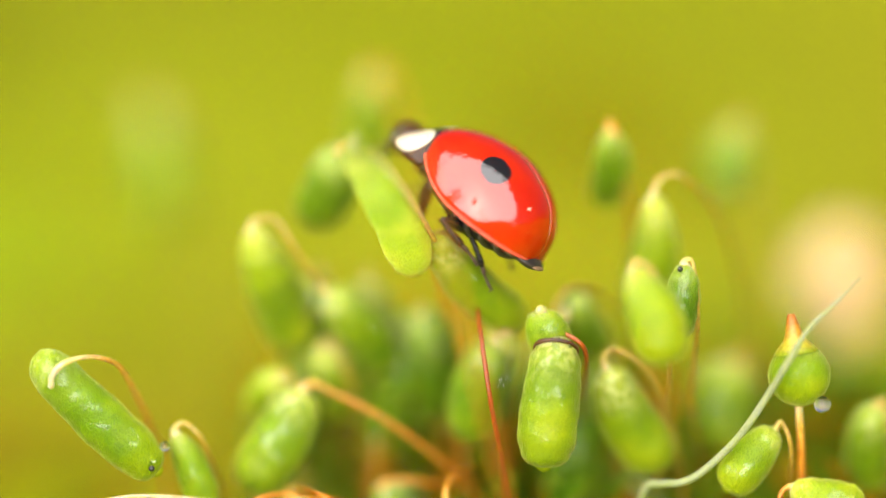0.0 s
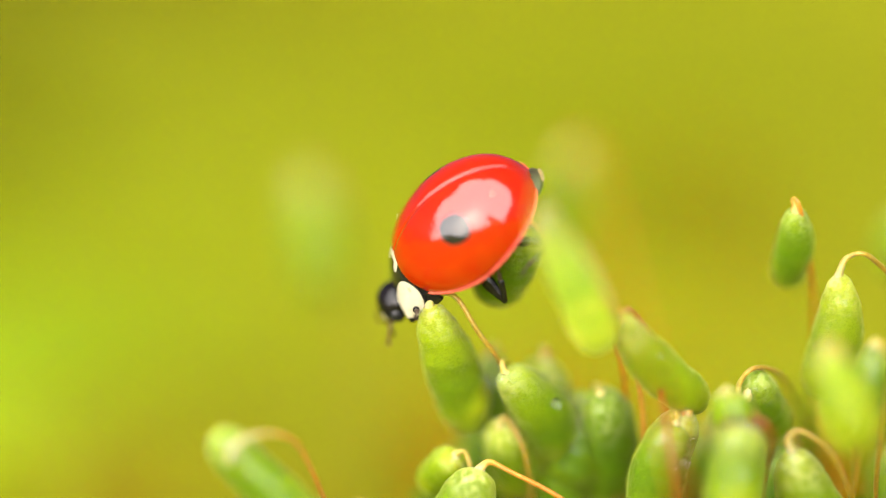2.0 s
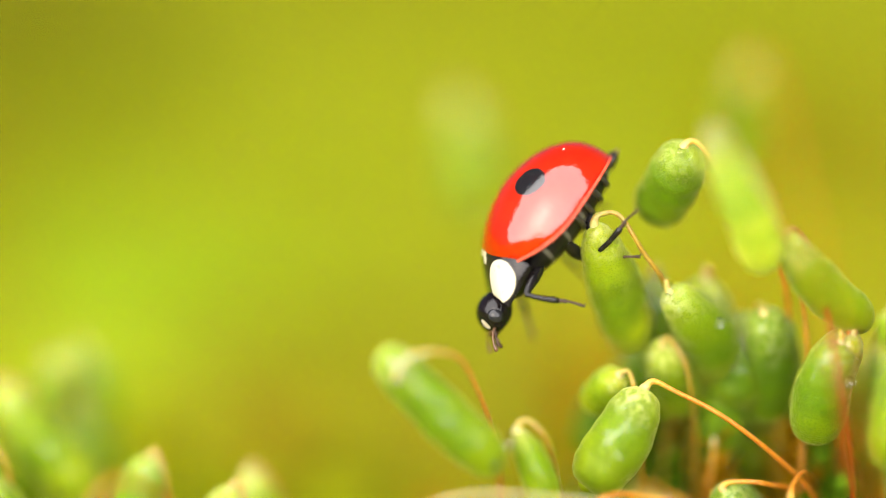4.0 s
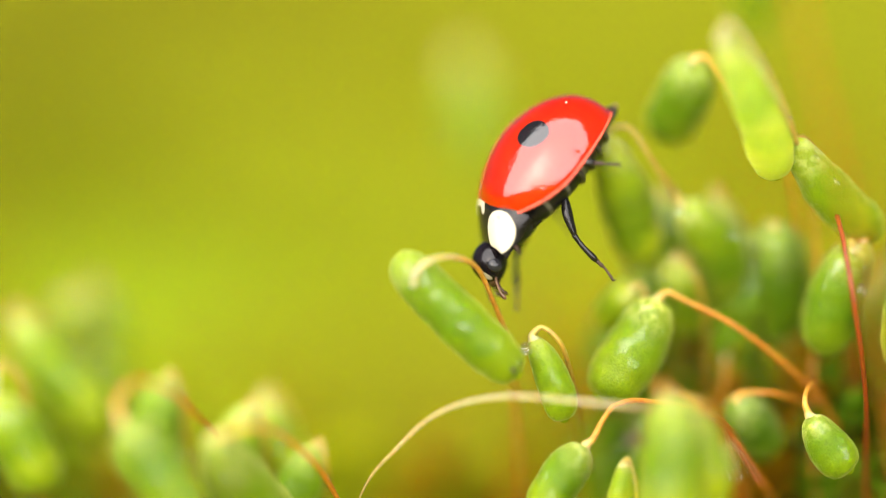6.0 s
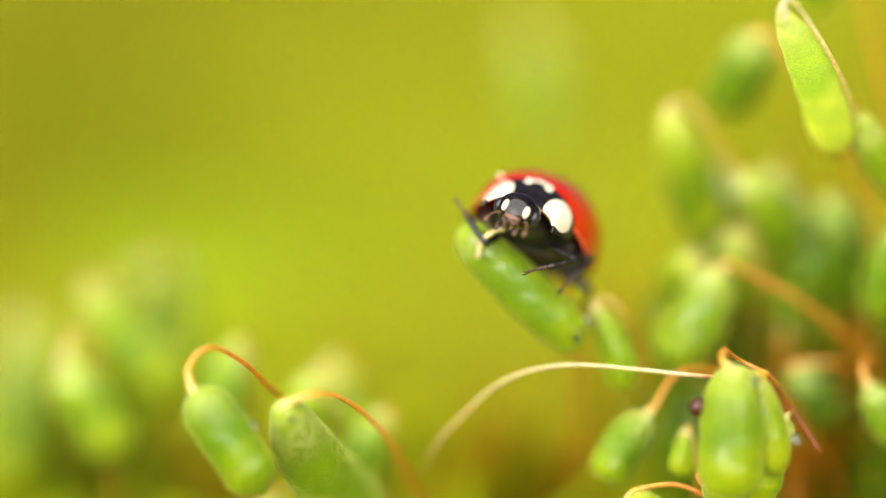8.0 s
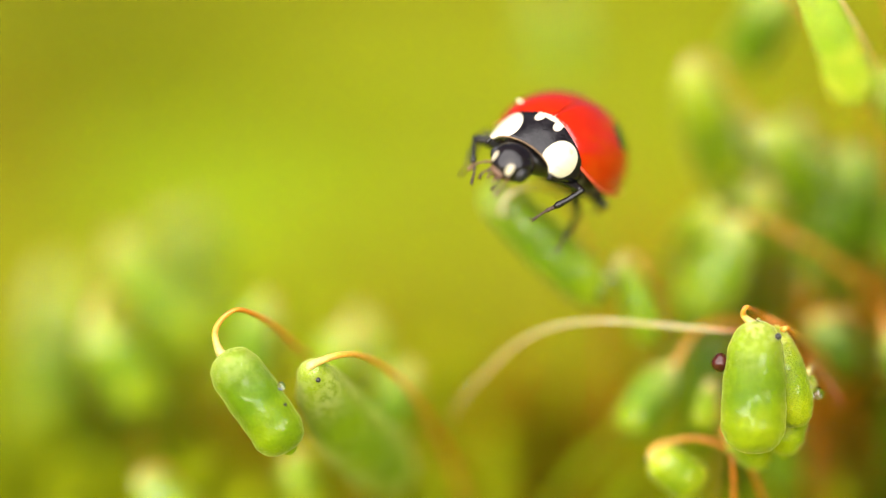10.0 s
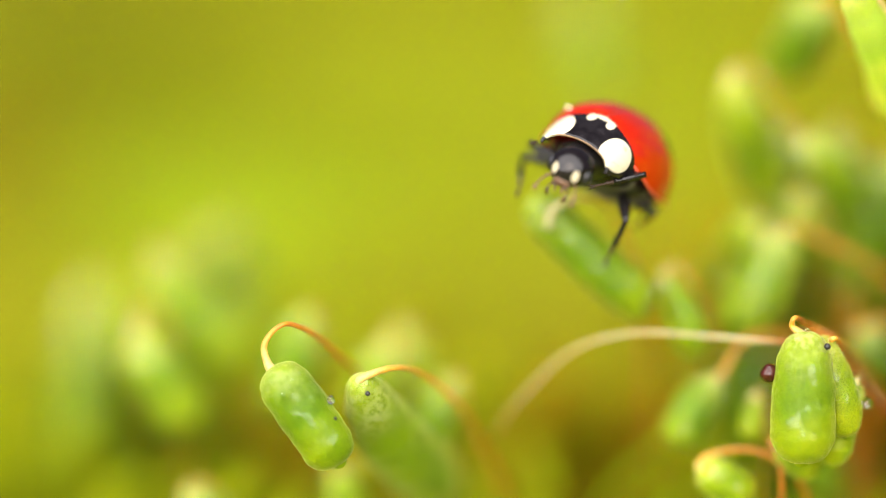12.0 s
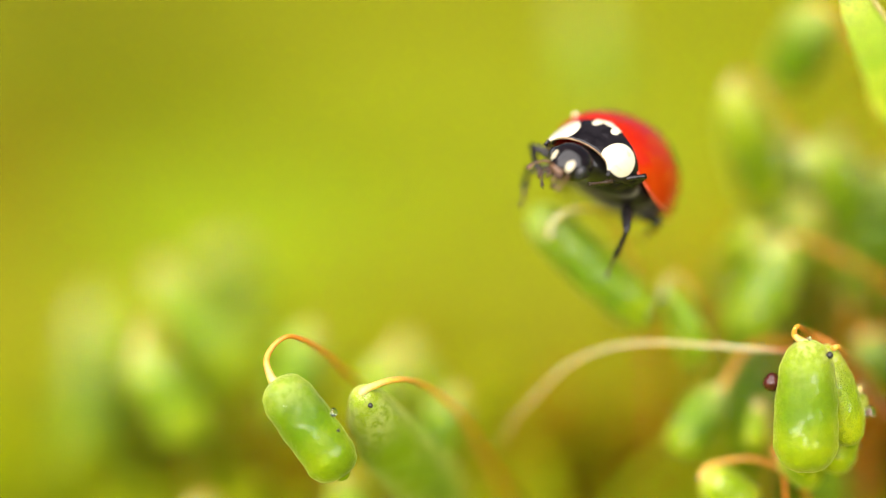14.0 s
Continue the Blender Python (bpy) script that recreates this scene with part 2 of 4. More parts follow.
# ---- ground
def ground():
    bm = bmesh.new()
    rows = []
    radii = [0, 4, 8, 12, 16, 20, 25, 30, 36, 43, 52, 62, 75, 90, 110, 135, 170, 220, 300, 450, 700, 1200, 3000, 9000, 40000, 300000]
    seg = 72
    for r in radii:
        ring = []
        for k in range(seg if r else 1):
            a = 2 * math.pi * k / seg
            x, y = r * math.cos(a), r * math.sin(a) + 10
            h = GROUND_Z + (noise.noise(Vector((x, y, 0)) * 0.05) * 2.2 + noise.noise(Vector((x, y, 3)) * 0.16) * 0.8) * min(1, 1000 / (r + 1))
            ring.append(bm.verts.new(Vector((x, y, h)) * MM))
        rows.append(ring)
    for k in range(seg):
        bm.faces.new((rows[0][0], rows[1][k], rows[1][(k + 1) % seg]))
    for a, b in zip(rows[1:], rows[2:]):
        for k in range(seg):
            bm.faces.new((a[k], b[k], b[(k + 1) % seg], a[(k + 1) % seg]))
    m, nt, b = material("moss_bed", 0.9, spec=0.0)
    geo = nt.nodes.new("ShaderNodeNewGeometry")
    n1 = node(nt, "ShaderNodeTexNoise", Scale=28.0, Detail=3.0)
    n2 = node(nt, "ShaderNodeTexNoise", Scale=700.0, Detail=4.0)
    for n in (n1, n2):
        nt.links.new(geo.outputs["Position"], n.inputs["Vector"])
    c = ramp(nt, n1.outputs[0], [(0.36, (0.168, 0.118, 0.006)), (0.45, (0.176, 0.180, 0.008)), (0.55, (0.222, 0.245, 0.010)), (0.68, (0.268, 0.305, 0.013))])
    c2 = mix(nt, 0.5, c, ramp(nt, n2.outputs[0], [(0.3, (0.45, 0.45, 0.4)), (0.7, (1.3, 1.3, 1.3))]), 'MULTIPLY')
    nt.links.new(c2, b.inputs["Base Color"])
    bump(nt, b, n2.outputs[0], 0.8, 0.0008)
    ob = part("ground", bm, m, None)
    tagged(ob, "uneven yellow-green mossy ground with browner patches", "ground", kind="structure")


ground()
# ---- the ladybird: x ahead, y to its left, z up, in mm
def shell_point(u, v, sign):
    """A point of a wing case; u: tail to front, v: seam (0) to rim."""
    lx = -math.cos(u)
    y = 1.495 * math.sin(u) ** (0.80 - 0.15 * max(0, lx)) * math.sin(v) ** 0.95 * (1 - 0.10 * max(0, -lx) ** 2)
    rim = 0.597 * max(0, lx) ** 2.0 + 0.10
    z = 1.68 * math.sin(u) ** 0.72 * math.cos(v) ** 0.85 * (1 - 0.08 * max(0, -lx))
    return Vector((1.773 * lx - 0.06, sign * (y + 0.010), rim + z * (1 - rim / 1.68)))


def shell_half(sign):
    """One wing case: a domed half, later given its thickness."""
    bm = bmesh.new()
    nu, nv = 56, 28
    grid = [[bm.verts.new(shell_point(min(math.pi * i / nu, math.pi - 1e-6), min(math.pi / 2 * j / nv, math.pi / 2 - 1e-6), sign) * MM) for j in range(nv + 1)] for i in range(nu + 1)]
    for a, b in zip(grid, grid[1:]):
        for j in range(nv):
            bm.faces.new((a[j], b[j], b[j + 1], a[j + 1]))
    bmesh.ops.remove_doubles(bm, verts=bm.verts, dist=0.002 * MM)
    return bm


def ellipse_mask(nt, co, cx, cy, cz, rx, ry, rz, soft, wob=0.0, rot=0.0):
    """1 inside an ellipsoid about (cx, cy, cz) mm of the mesh's own space."""
    mp = nt.nodes.new("ShaderNodeMapping")
    mp.vector_type = 'TEXTURE'
    mp.inputs["Location"].default_value = (cx * MM, cy * MM, cz * MM)
    mp.inputs["Rotation"].default_value = (0, 0, rot)
    mp.inputs["Scale"].default_value = (rx * MM, ry * MM, rz * MM)
    nt.links.new(co, mp.inputs["Vector"])
    ln = nt.nodes.new("ShaderNodeVectorMath")
    ln.operation = 'LENGTH'
    nt.links.new(mp.outputs[0], ln.inputs[0])
    d = ln.outputs["Value"]
    if wob:
        n = node(nt, "ShaderNodeTexNoise", Scale=2600.0, Detail=2.0)
        nt.links.new(co, n.inputs["Vector"])
        d = math_node(nt, 'ADD', d, math_node(nt, 'MULTIPLY_ADD', n.outputs[0], wob, -wob / 2))
    mr = nt.nodes.new("ShaderNodeMapRange")
    nt.links.new(d, mr.inputs[0])
    mr.inputs[1].default_value, mr.inputs[2].default_value = 1 - soft, 1 + soft
    mr.inputs[3].default_value, mr.inputs[4].default_value = 1, 0
    return mr.outputs[0]


def beetle_red():
    m, nt, b = material("wing_case_red", 0.5, coat=1.0, spec=0.05)
    b.inputs["Coat Roughness"].default_value = 0.04
    b.inputs["Coat IOR"].default_value = 1.68
    co = nt.nodes.new("ShaderNodeTexCoord").outputs["Object"]
    n = node(nt, "ShaderNodeTexNoise", Scale=700.0, Detail=3.0)
    nt.links.new(co, n.inputs["Vector"])
    red = ramp(nt, n.outputs[0], [(0.3, (0.33, 0.009, 0.0001)), (0.6, (0.385, 0.014, 0.0002)), (0.8, (0.42, 0.021, 0.0003))])
    left = ellipse_mask(nt, co, -0.197, 0.998, 1.2, 0.36, 0.29, 0.9, 0.05, 0.3)
    right = ellipse_mask(nt, co, -0.197, -0.998, 1.2, 0.36, 0.29, 0.9, 0.05, 0.3)
    col = mix(nt, math_node(nt, 'MAXIMUM', left, right), red, (0.008, 0.007, 0.008))
    nt.links.new(col, b.inputs["Base Color"])
    f = node(nt, "ShaderNodeTexNoise", Scale=9000.0, Detail=2.0)
    nt.links.new(co, f.inputs["Vector"])
    g = node(nt, "ShaderNodeTexNoise", Scale=1700.0, Detail=3.0)
    nt.links.new(co, g.inputs["Vector"])
    bump(nt, b, math_node(nt, 'ADD', math_node(nt, 'MULTIPLY', f.outputs[0], 0.12), g.outputs[0]), 0.35, 0.00003)
    rough = nt.nodes.new("ShaderNodeBump")
    rough.inputs["Strength"].default_value, rough.inputs["Distance"].default_value = 0.6, 0.00006
    nt.links.new(math_node(nt, 'ADD', math_node(nt, 'MULTIPLY', f.outputs[0], 0.12), g.outputs[0]), rough.inputs["Height"])
    nt.links.new(rough.outputs[0], b.inputs["Coat Normal"])
    b.inputs["Subsurface Weight"].default_value = 0.15
    b.inputs["Subsurface Radius"].default_value = (1.0, 0.1, 0.05)
    b.inputs["Subsurface Scale"].default_value = 0.0003
    return m


def beetle_black(name="beetle_black", rough=0.3, col=(0.008, 0.007, 0.008), spec=0.4):
    m, nt, b = material(name, rough, spec=spec)
    co = nt.nodes.new("ShaderNodeTexCoord").outputs["Object"]
    n = node(nt, "ShaderNodeTexNoise", Scale=5000.0, Detail=3.0)
    nt.links.new(co, n.inputs["Vector"])
    c2 = tuple(min(1, v * 1.9 + 0.003) for v in col)
    nt.links.new(ramp(nt, n.outputs[0], [(0.35, col), (0.75, c2)]), b.inputs["Base Color"])
    bump(nt, b, n.outputs[0], 0.3, 0.00002)
    return m


def ringed_material():
    """Near-black belly with thin grey edges on its rings."""
    m, nt, b = material("belly_ringed", 0.45, spec=0.25)
    co = nt.nodes.new("ShaderNodeTexCoord").outputs["Object"]
    w = nt.nodes.new("ShaderNodeTexWave")
    w.inputs["Scale"].default_value, w.inputs["Distortion"].default_value = 560.0, 1.0
    nt.links.new(co, w.inputs["Vector"])
    n = node(nt, "ShaderNodeTexNoise", Scale=5000.0, Detail=3.0)
    nt.links.new(co, n.inputs["Vector"])
    rings = ramp(nt, w.outputs["Fac"], [(0.0, (0.008, 0.007, 0.007)), (0.84, (0.012, 0.010, 0.010)), (1.0, (0.12, 0.11, 0.09))])
    nt.links.new(rings, b.inputs["Base Color"])
    bump(nt, b, math_node(nt, 'ADD', w.outputs["Fac"], math_node(nt, 'MULTIPLY', n.outputs[0], 0.4)), 0.5, 0.00004)
    return m


def shield_material():
    """Black neck shield, cream at both sides and with a cream mark behind."""
    m, nt, b = material("shield_black_cream", 0.14, spec=0.28)
    co = nt.nodes.new("ShaderNodeTexCoord").outputs["Object"]
    cream = (0.56, 0.50, 0.37)
    masks = [ellipse_mask(nt, co, 1.94, 0.74, 0.52, 0.54, 0.36, 0.44, 0.03, 0.12),
             ellipse_mask(nt, co, 1.94, -0.74, 0.52, 0.54, 0.36, 0.44, 0.03, 0.12)]
    w1 = ellipse_mask(nt, co, 1.54, 0.0, 1.1, 0.10, 0.36, 1.2, 0.05, 0.14)
    w2 = ellipse_mask(nt, co, 1.66, 0.24, 1.1, 0.12, 0.10, 1.2, 0.07, 0.14)
    w3 = ellipse_mask(nt, co, 1.66, -0.24, 1.1, 0.12, 0.10, 1.2, 0.07, 0.14)
    f = masks[0]
    for q in (masks[1], w1, w2, w3):
        f = math_node(nt, 'MAXIMUM', f, q)
    n = node(nt, "ShaderNodeTexNoise", Scale=5000.0, Detail=3.0)
    nt.links.new(co, n.inputs["Vector"])
    blk = ramp(nt, n.outputs[0], [(0.35, (0.006, 0.005, 0.006)), (0.75, (0.016, 0.014, 0.016))])
    crm = ramp(nt, n.outputs[0], [(0.25, (0.42, 0.34, 0.22)), (0.4, cream), (0.8, (0.62, 0.56, 0.42))])
    nt.links.new(mix(nt, f, blk, crm), b.inputs["Base Color"])
    bump(nt, b, n.outputs[0], 0.25, 0.00002)
    return m


def head_material():
    m, nt, b = material("head_black_cream", 0.12, spec=0.34)
    co = nt.nodes.new("ShaderNodeTexCoord").outputs["Object"]
    f = math_node(nt, 'MAXIMUM', ellipse_mask(nt, co, 0.38, 0.25, 0.07, 0.15, 0.075, 0.14, 0.05, 0.25),
                  ellipse_mask(nt, co, 0.38, -0.25, 0.07, 0.15, 0.075, 0.14, 0.05, 0.25))
    n = node(nt, "ShaderNodeTexNoise", Scale=6000.0, Detail=3.0)
    nt.links.new(co, n.inputs["Vector"])
    blk = ramp(nt, n.outputs[0], [(0.35, (0.004, 0.003, 0.004)), (0.75, (0.014, 0.011, 0.012))])
    nt.links.new(mix(nt, f, blk, (0.5, 0.44, 0.31)), b.inputs["Base Color"])
    bump(nt, b, n.outputs[0], 0.3, 0.00002)
    return m


def blob(bm, c, r, rot=(0, 0, 0), u=20, v=14):
    m = Matrix.LocRotScale(Vector(c) * MM, Euler([radians(a) for a in rot]), Vector(r) * MM)
    bmesh.ops.create_uvsphere(bm, u_segments=u, v_segments=v, radius=1, matrix=m)


RED, BLACK, SHIELD, HEADM = beetle_red(), beetle_black(), shield_material(), head_material()
LEGM = beetle_black("leg_black", 0.2, (0.006, 0.005, 0.005), 0.35)
BROWN = beetle_black("mouth_brown", 0.3, (0.085, 0.042, 0.02))
# pink base colour stands in for the reflection along the rim
RIM = beetle_black("rim_reflection_pink", 0.3, (0.42, 0.06, 0.03))
JAW = beetle_black("jaw_brown", 0.2, (0.04, 0.018, 0.01))
SPECK = beetle_black("dust_pale", 0.6, (0.62, 0.5, 0.36))
EDGE = beetle_black("edge_tan", 0.45, (0.13, 0.08, 0.04))
FOOTM = beetle_black("foot_brown", 0.4, (0.035, 0.02, 0.014), 0.3)
EYE = beetle_black("eye_black", 0.15, (0.01, 0.01, 0.012))
beetle = thing("ladybird", (0, 0, 0), "red two-spotted ladybird with cream-marked black neck shield, climbing over moss capsules", "ladybird")


def build_beetle():
    for s in (1, -1):
        ob = part("wing_case", shell_half(s), RED, beetle, "glossy red wing case with one round black spot")
        so = ob.modifiers.new("thickness", 'SOLIDIFY')
        so.thickness, so.offset = 0.05 * MM, -1
    # belly in overlapping rings, each with a pale fringe
    bm = bmesh.new()
    blob(bm, (-0.1, 0, 0.16), (1.70, 1.28, 0.50), u=28, v=16)
    for v in bm.verts:
        q = v.co / MM
        if q.x < -1.2:
            v.co.y *= 1 - 0.35 * min(1, (-1.2 - q.x) / 0.6)
    part("belly", bm, ringed_material(), beetle, "dark ringed underside")
    ring_edge = beetle_black("ring_edge", 0.4, (0.03, 0.026, 0.022))
    for k in range(5):
        x = -1.62 + 0.36 * k
        half = 1.24 * math.sqrt(max(0.1, 1 - ((x + 0.1) / 1.72) ** 2)) * (0.82 if k == 0 else 1)
        bm = bmesh.new()
        tube(bm, [Vector((x + 0.05 * abs(c), half * c * 1.02, 0.16 - 0.50 * half / 1.28 * math.sqrt(1.001 - c * c) - 0.02)) for c in (math.sin(math.pi / 2 * (-1 + i / 8)) for i in range(17))], profile([(0, 0.05), (0.12, 0.075), (0.88, 0.075), (1, 0.05)]), sides=8)
        part("belly_ring", bm, ring_edge, beetle, "raised dark ring of the belly")
    bm = bmesh.new()
    blob(bm, (-1.70, 0, 0.03), (0.32, 0.46, 0.15))
    part("tail_tip", bm, beetle_black("tail_dark", 0.4, (0.02, 0.015, 0.012)), beetle, "dark tip of the body behind the wing cases")
    bm = bmesh.new()
    blob(bm, (-2.00, 0, 0.03), (0.08, 0.24, 0.05))
    part("tail_fringe", bm, EDGE, beetle, "pale fringe at the tip of the tail")
    # rolled rim of each wing case, and stray specks of dust
    for s in (1, -1):
        bm = bmesh.new()
        tube(bm, [shell_point(math.pi * i / 56, math.pi / 2 - 1e-6, s) for i in range(2, 54)], profile([(0, 0.015), (0.1, 0.034), (0.9, 0.034), (1, 0.015)]), sides=8)
        part("rim", bm, RIM, beetle, "thin rolled rim of the wing case, its reflection painted in pink")
    rnd = random.Random(12)
    for k in range(2):
        x, y = rnd.uniform(-1.3, 1.2), rnd.choice((-1, 1)) * rnd.uniform(0.3, 1.1)
        if abs(x + 0.2) < 0.5:
            x += 0.9
        if k == 0:
            x, y = 1.15, -1.0
        u = math.acos(-(x + 0.06) / 1.773)
        wide = abs(shell_point(u, math.pi / 2 - 1e-6, 1).y)
        p = shell_point(u, math.asin(min(0.98, abs(y) / wide)), 1 if y > 0 else -1)
        bm = bmesh.new()
        r = 0.065 if k == 0 else rnd.uniform(0.018, 0.035)
        blob(bm, (p.x, p.y, p.z + r * 0.3), (r, r * 1.2, r * 0.7), u=10, v=8)
        part("speck", bm, SPECK, beetle, "tiny pale speck of dust")
    # thorax below the shield
    bm = bmesh.new()
    blob(bm, (1.4, 0, 0.18), (0.70, 0.66, 0.38))
    part("thorax", bm, BLACK, beetle)
    # neck shield
    bm = bmesh.new()
    nu, nv = 22, 30
    grid = []
    for i in range(nu + 1):
        u = i / nu
        row = []
        for j in range(nv + 1):
            v = -1 + 2 * j / nv
            x = 1.40 + 0.92 * u - 0.12 * v * v * (1 - u) - 0.10 * (1 - v * v) * u
            half = 1.08 - 0.26 * u ** 1.6
            y = half * math.sin(v * math.pi / 2) ** 1 if v >= 0 else -half * math.sin(-v * math.pi / 2)
            top = 1.06 - 0.62 * u ** 1.4
            z = top * math.cos(v * math.pi / 2) ** 0.9 + 0.16 - 0.12 * u
            row.append(bm.verts.new(Vector((x, y, z)) * MM))
        grid.append(row)
    for a, b in zip(grid, grid[1:]):
        for j in range(nv):
            bm.faces.new((a[j], b[j], b[j + 1], a[j + 1]))
    ob = part("neck_shield", bm, SHIELD, beetle, "black neck shield with cream sides")
    so = ob.modifiers.new("thickness", 'SOLIDIFY')
    so.thickness, so.offset = 0.07 * MM, 0
    bm = bmesh.new()
    tube(bm, [Vector((2.31 - 0.10 * (1 - v * v), 0.82 * math.sin(v * math.pi / 2), 0.44 * math.cos(v * math.pi / 2) ** 0.9 + 0.045)) for v in (-0.7 + 1.4 * k / 20 for k in range(21))],
         profile([(0, 0.01), (0.2, 0.032), (0.8, 0.032), (1, 0.01)]), sides=8)
    part("front_edge", bm, EDGE, beetle, "pale front edge of the neck shield")
    # head, its own space at the neck
    bm = bmesh.new()
    blob(bm, (0.05, 0, 0), (0.48, 0.50, 0.40), u=30, v=20)
    for v in bm.verts:
        q = v.co / MM
        if q.x > 0.25:
            v.co.z -= 0.25 * (q.x - 0.25) * MM
    head = part("head", bm, HEADM, beetle, "black head with two cream spots")
    head.location = Vector((2.40, 0, 0.20)) * MM
    for s in (1, -1):
        bm = bmesh.new()
        blob(bm, (0.16, 0.42 * s, -0.02), (0.17, 0.13, 0.19), u=16, v=12)
        part("eye", bm, EYE, head, "round black eye")
        bm = bmesh.new()
        tube(bm, smooth_curve([(0.38, 0.27 * s, -0.12), (0.54, 0.37 * s, -0.13), (0.74, 0.45 * s, -0.22), (0.88, 0.47 * s, -0.36)], 6),
             profile([(0, 0.045), (0.12, 0.028), (0.3, 0.03), (0.4, 0.022), (0.7, 0.024), (0.82, 0.046), (0.94, 0.05), (1, 0.025)]), sides=8)
        part("antenna", bm, BROWN, head, "short tan clubbed antenna")
        bm = bmesh.new()
        tube(bm, smooth_curve([(0.46, 0.15 * s, -0.20), (0.58, 0.22 * s, -0.26), (0.68, 0.23 * s, -0.34), (0.72, 0.20 * s, -0.46)], 5),
             profile([(0, 0.035), (0.3, 0.03), (0.5, 0.028), (0.62, 0.05), (0.92, 0.066), (1, 0.04)]), sides=8, flat=0.6)
        part("palp", bm, JAW, head, "dark brown hatchet-shaped mouth feeler")
        bm = bmesh.new()
        tube(bm, smooth_curve([(0.50, 0.06 * s, -0.22), (0.58, 0.09 * s, -0.29), (0.62, 0.08 * s, -0.37)], 4), profile([(0, 0.028), (0.5, 0.022), (0.8, 0.03), (1, 0.014)]), sides=6)
        part("lower_palp", bm, BROWN, head, "tiny tan lower mouth feeler")
        bm = bmesh.new()
        tube(bm, smooth_curve([(0.44, 0.17 * s, -0.16), (0.56, 0.15 * s, -0.20), (0.62, 0.05 * s, -0.24)], 4), profile([(0, 0.05), (0.5, 0.042), (1, 0.012)]), sides=8)
        part("mandible", bm, JAW, head, "curved brown jaw")
    bm = bmesh.new()
    blob(bm, (0.47, 0, -0.10), (0.12, 0.20, 0.07), rot=(0, 30, 0), u=16, v=10)
    part("upper_lip", bm, BROWN, head, "tan upper lip")
    bm = bmesh.new()
    blob(bm, (0.40, 0, -0.20), (0.16, 0.18, 0.11), u=14, v=10)
    part("mouth", bm, JAW, head, "dark brown mouth")
    return head


THIGH, SHIN = 0.92, 1.30


def leg(hip, feet):
    """A thigh that turns at the hip, with a shin and clawed foot that turn at the knee; feet: where the foot stands, in the body's space, and how far the knee swings out of its usual plane."""
    bm = bmesh.new()
    tube(bm, smooth_curve([(0, 0, 0), (THIGH * 0.5, 0, 0.04), (THIGH, 0, 0)], 6), profile([(0, 0.08), (0.2, 0.13), (0.45, 0.155), (0.8, 0.11), (1, 0.07)]), sides=12, flat=0.75)
    thigh = part("leg", bm, LEGM, beetle, "jointed black leg")
    bm = bmesh.new()
    tube(bm, smooth_curve([(-0.03, 0, 0), (0.3, 0, 0.025), (0.74, 0, 0)], 5), profile([(0, 0.07), (0.25, 0.06), (0.6, 0.065), (0.92, 0.08), (1, 0.05)]), sides=8)
    shin = part("shin", bm, LEGM, thigh, "thin black shin")
    bm = bmesh.new()
    tube(bm, smooth_curve([(0.72, 0, 0), (0.84, 0, -0.015), (1.0, 0, -0.03), (1.24, 0, 0)], 5), profile([(0, 0.04), (0.16, 0.055), (0.3, 0.04), (0.42, 0.062), (0.52, 0.035), (0.6, 0.028), (0.9, 0.03), (1, 0.042)]), sides=8)
    for s in (1, -1):
        tube(bm, smooth_curve([(1.23, 0, 0), (1.30, 0.03 * s, 0.01), (1.34, 0.05 * s, -0.05)], 3), profile([(0, 0.026), (1, 0.008)]), sides=6)
    part("foot", bm, FOOTM, shin, "brownish jointed foot with two claws")
    h = Vector(hip)
    upper, lower = [], []
    for t, fx, fy, fz, swing in feet:
        d = Vector((fx, fy, fz)) - h
        far = min(max(d.length, 0.45), THIGH + SHIN - 0.06)
        d.normalize()
        ca = (THIGH ** 2 + far ** 2 - SHIN ** 2) / (2 * THIGH * far)
        sgn = 1 if h.y > 0 else -1
        out = Vector((0.5, 0.9 * sgn, -0.1)) if h.x > 1 else Vector((-0.15, 0.9 * sgn, 0.2)) if h.x > 0 else Vector((-0.5, 0.6 * sgn, -0.5))
        out = Matrix.Rotation(radians(swing), 3, d) @ (out - d * out.dot(d)).normalized()
        knee = d * ca * THIGH + out * math.sqrt(max(0, 1 - ca * ca)) * THIGH
        x = knee.normalized()
        y = out.cross(d).normalized()
        z = x.cross(y)
        m = Matrix((x, y, z)).transposed()
        upper.append((t, Matrix.Translation(h * MM) @ m.to_4x4()))
        w = m.transposed() @ (d * far - knee)
        lower.append((t, Matrix.Translation((THIGH * MM, 0, 0)) @ Matrix.Rotation(math.atan2(-w.z, w.x), 4, 'Y')))
    return thigh, upper, shin, lower


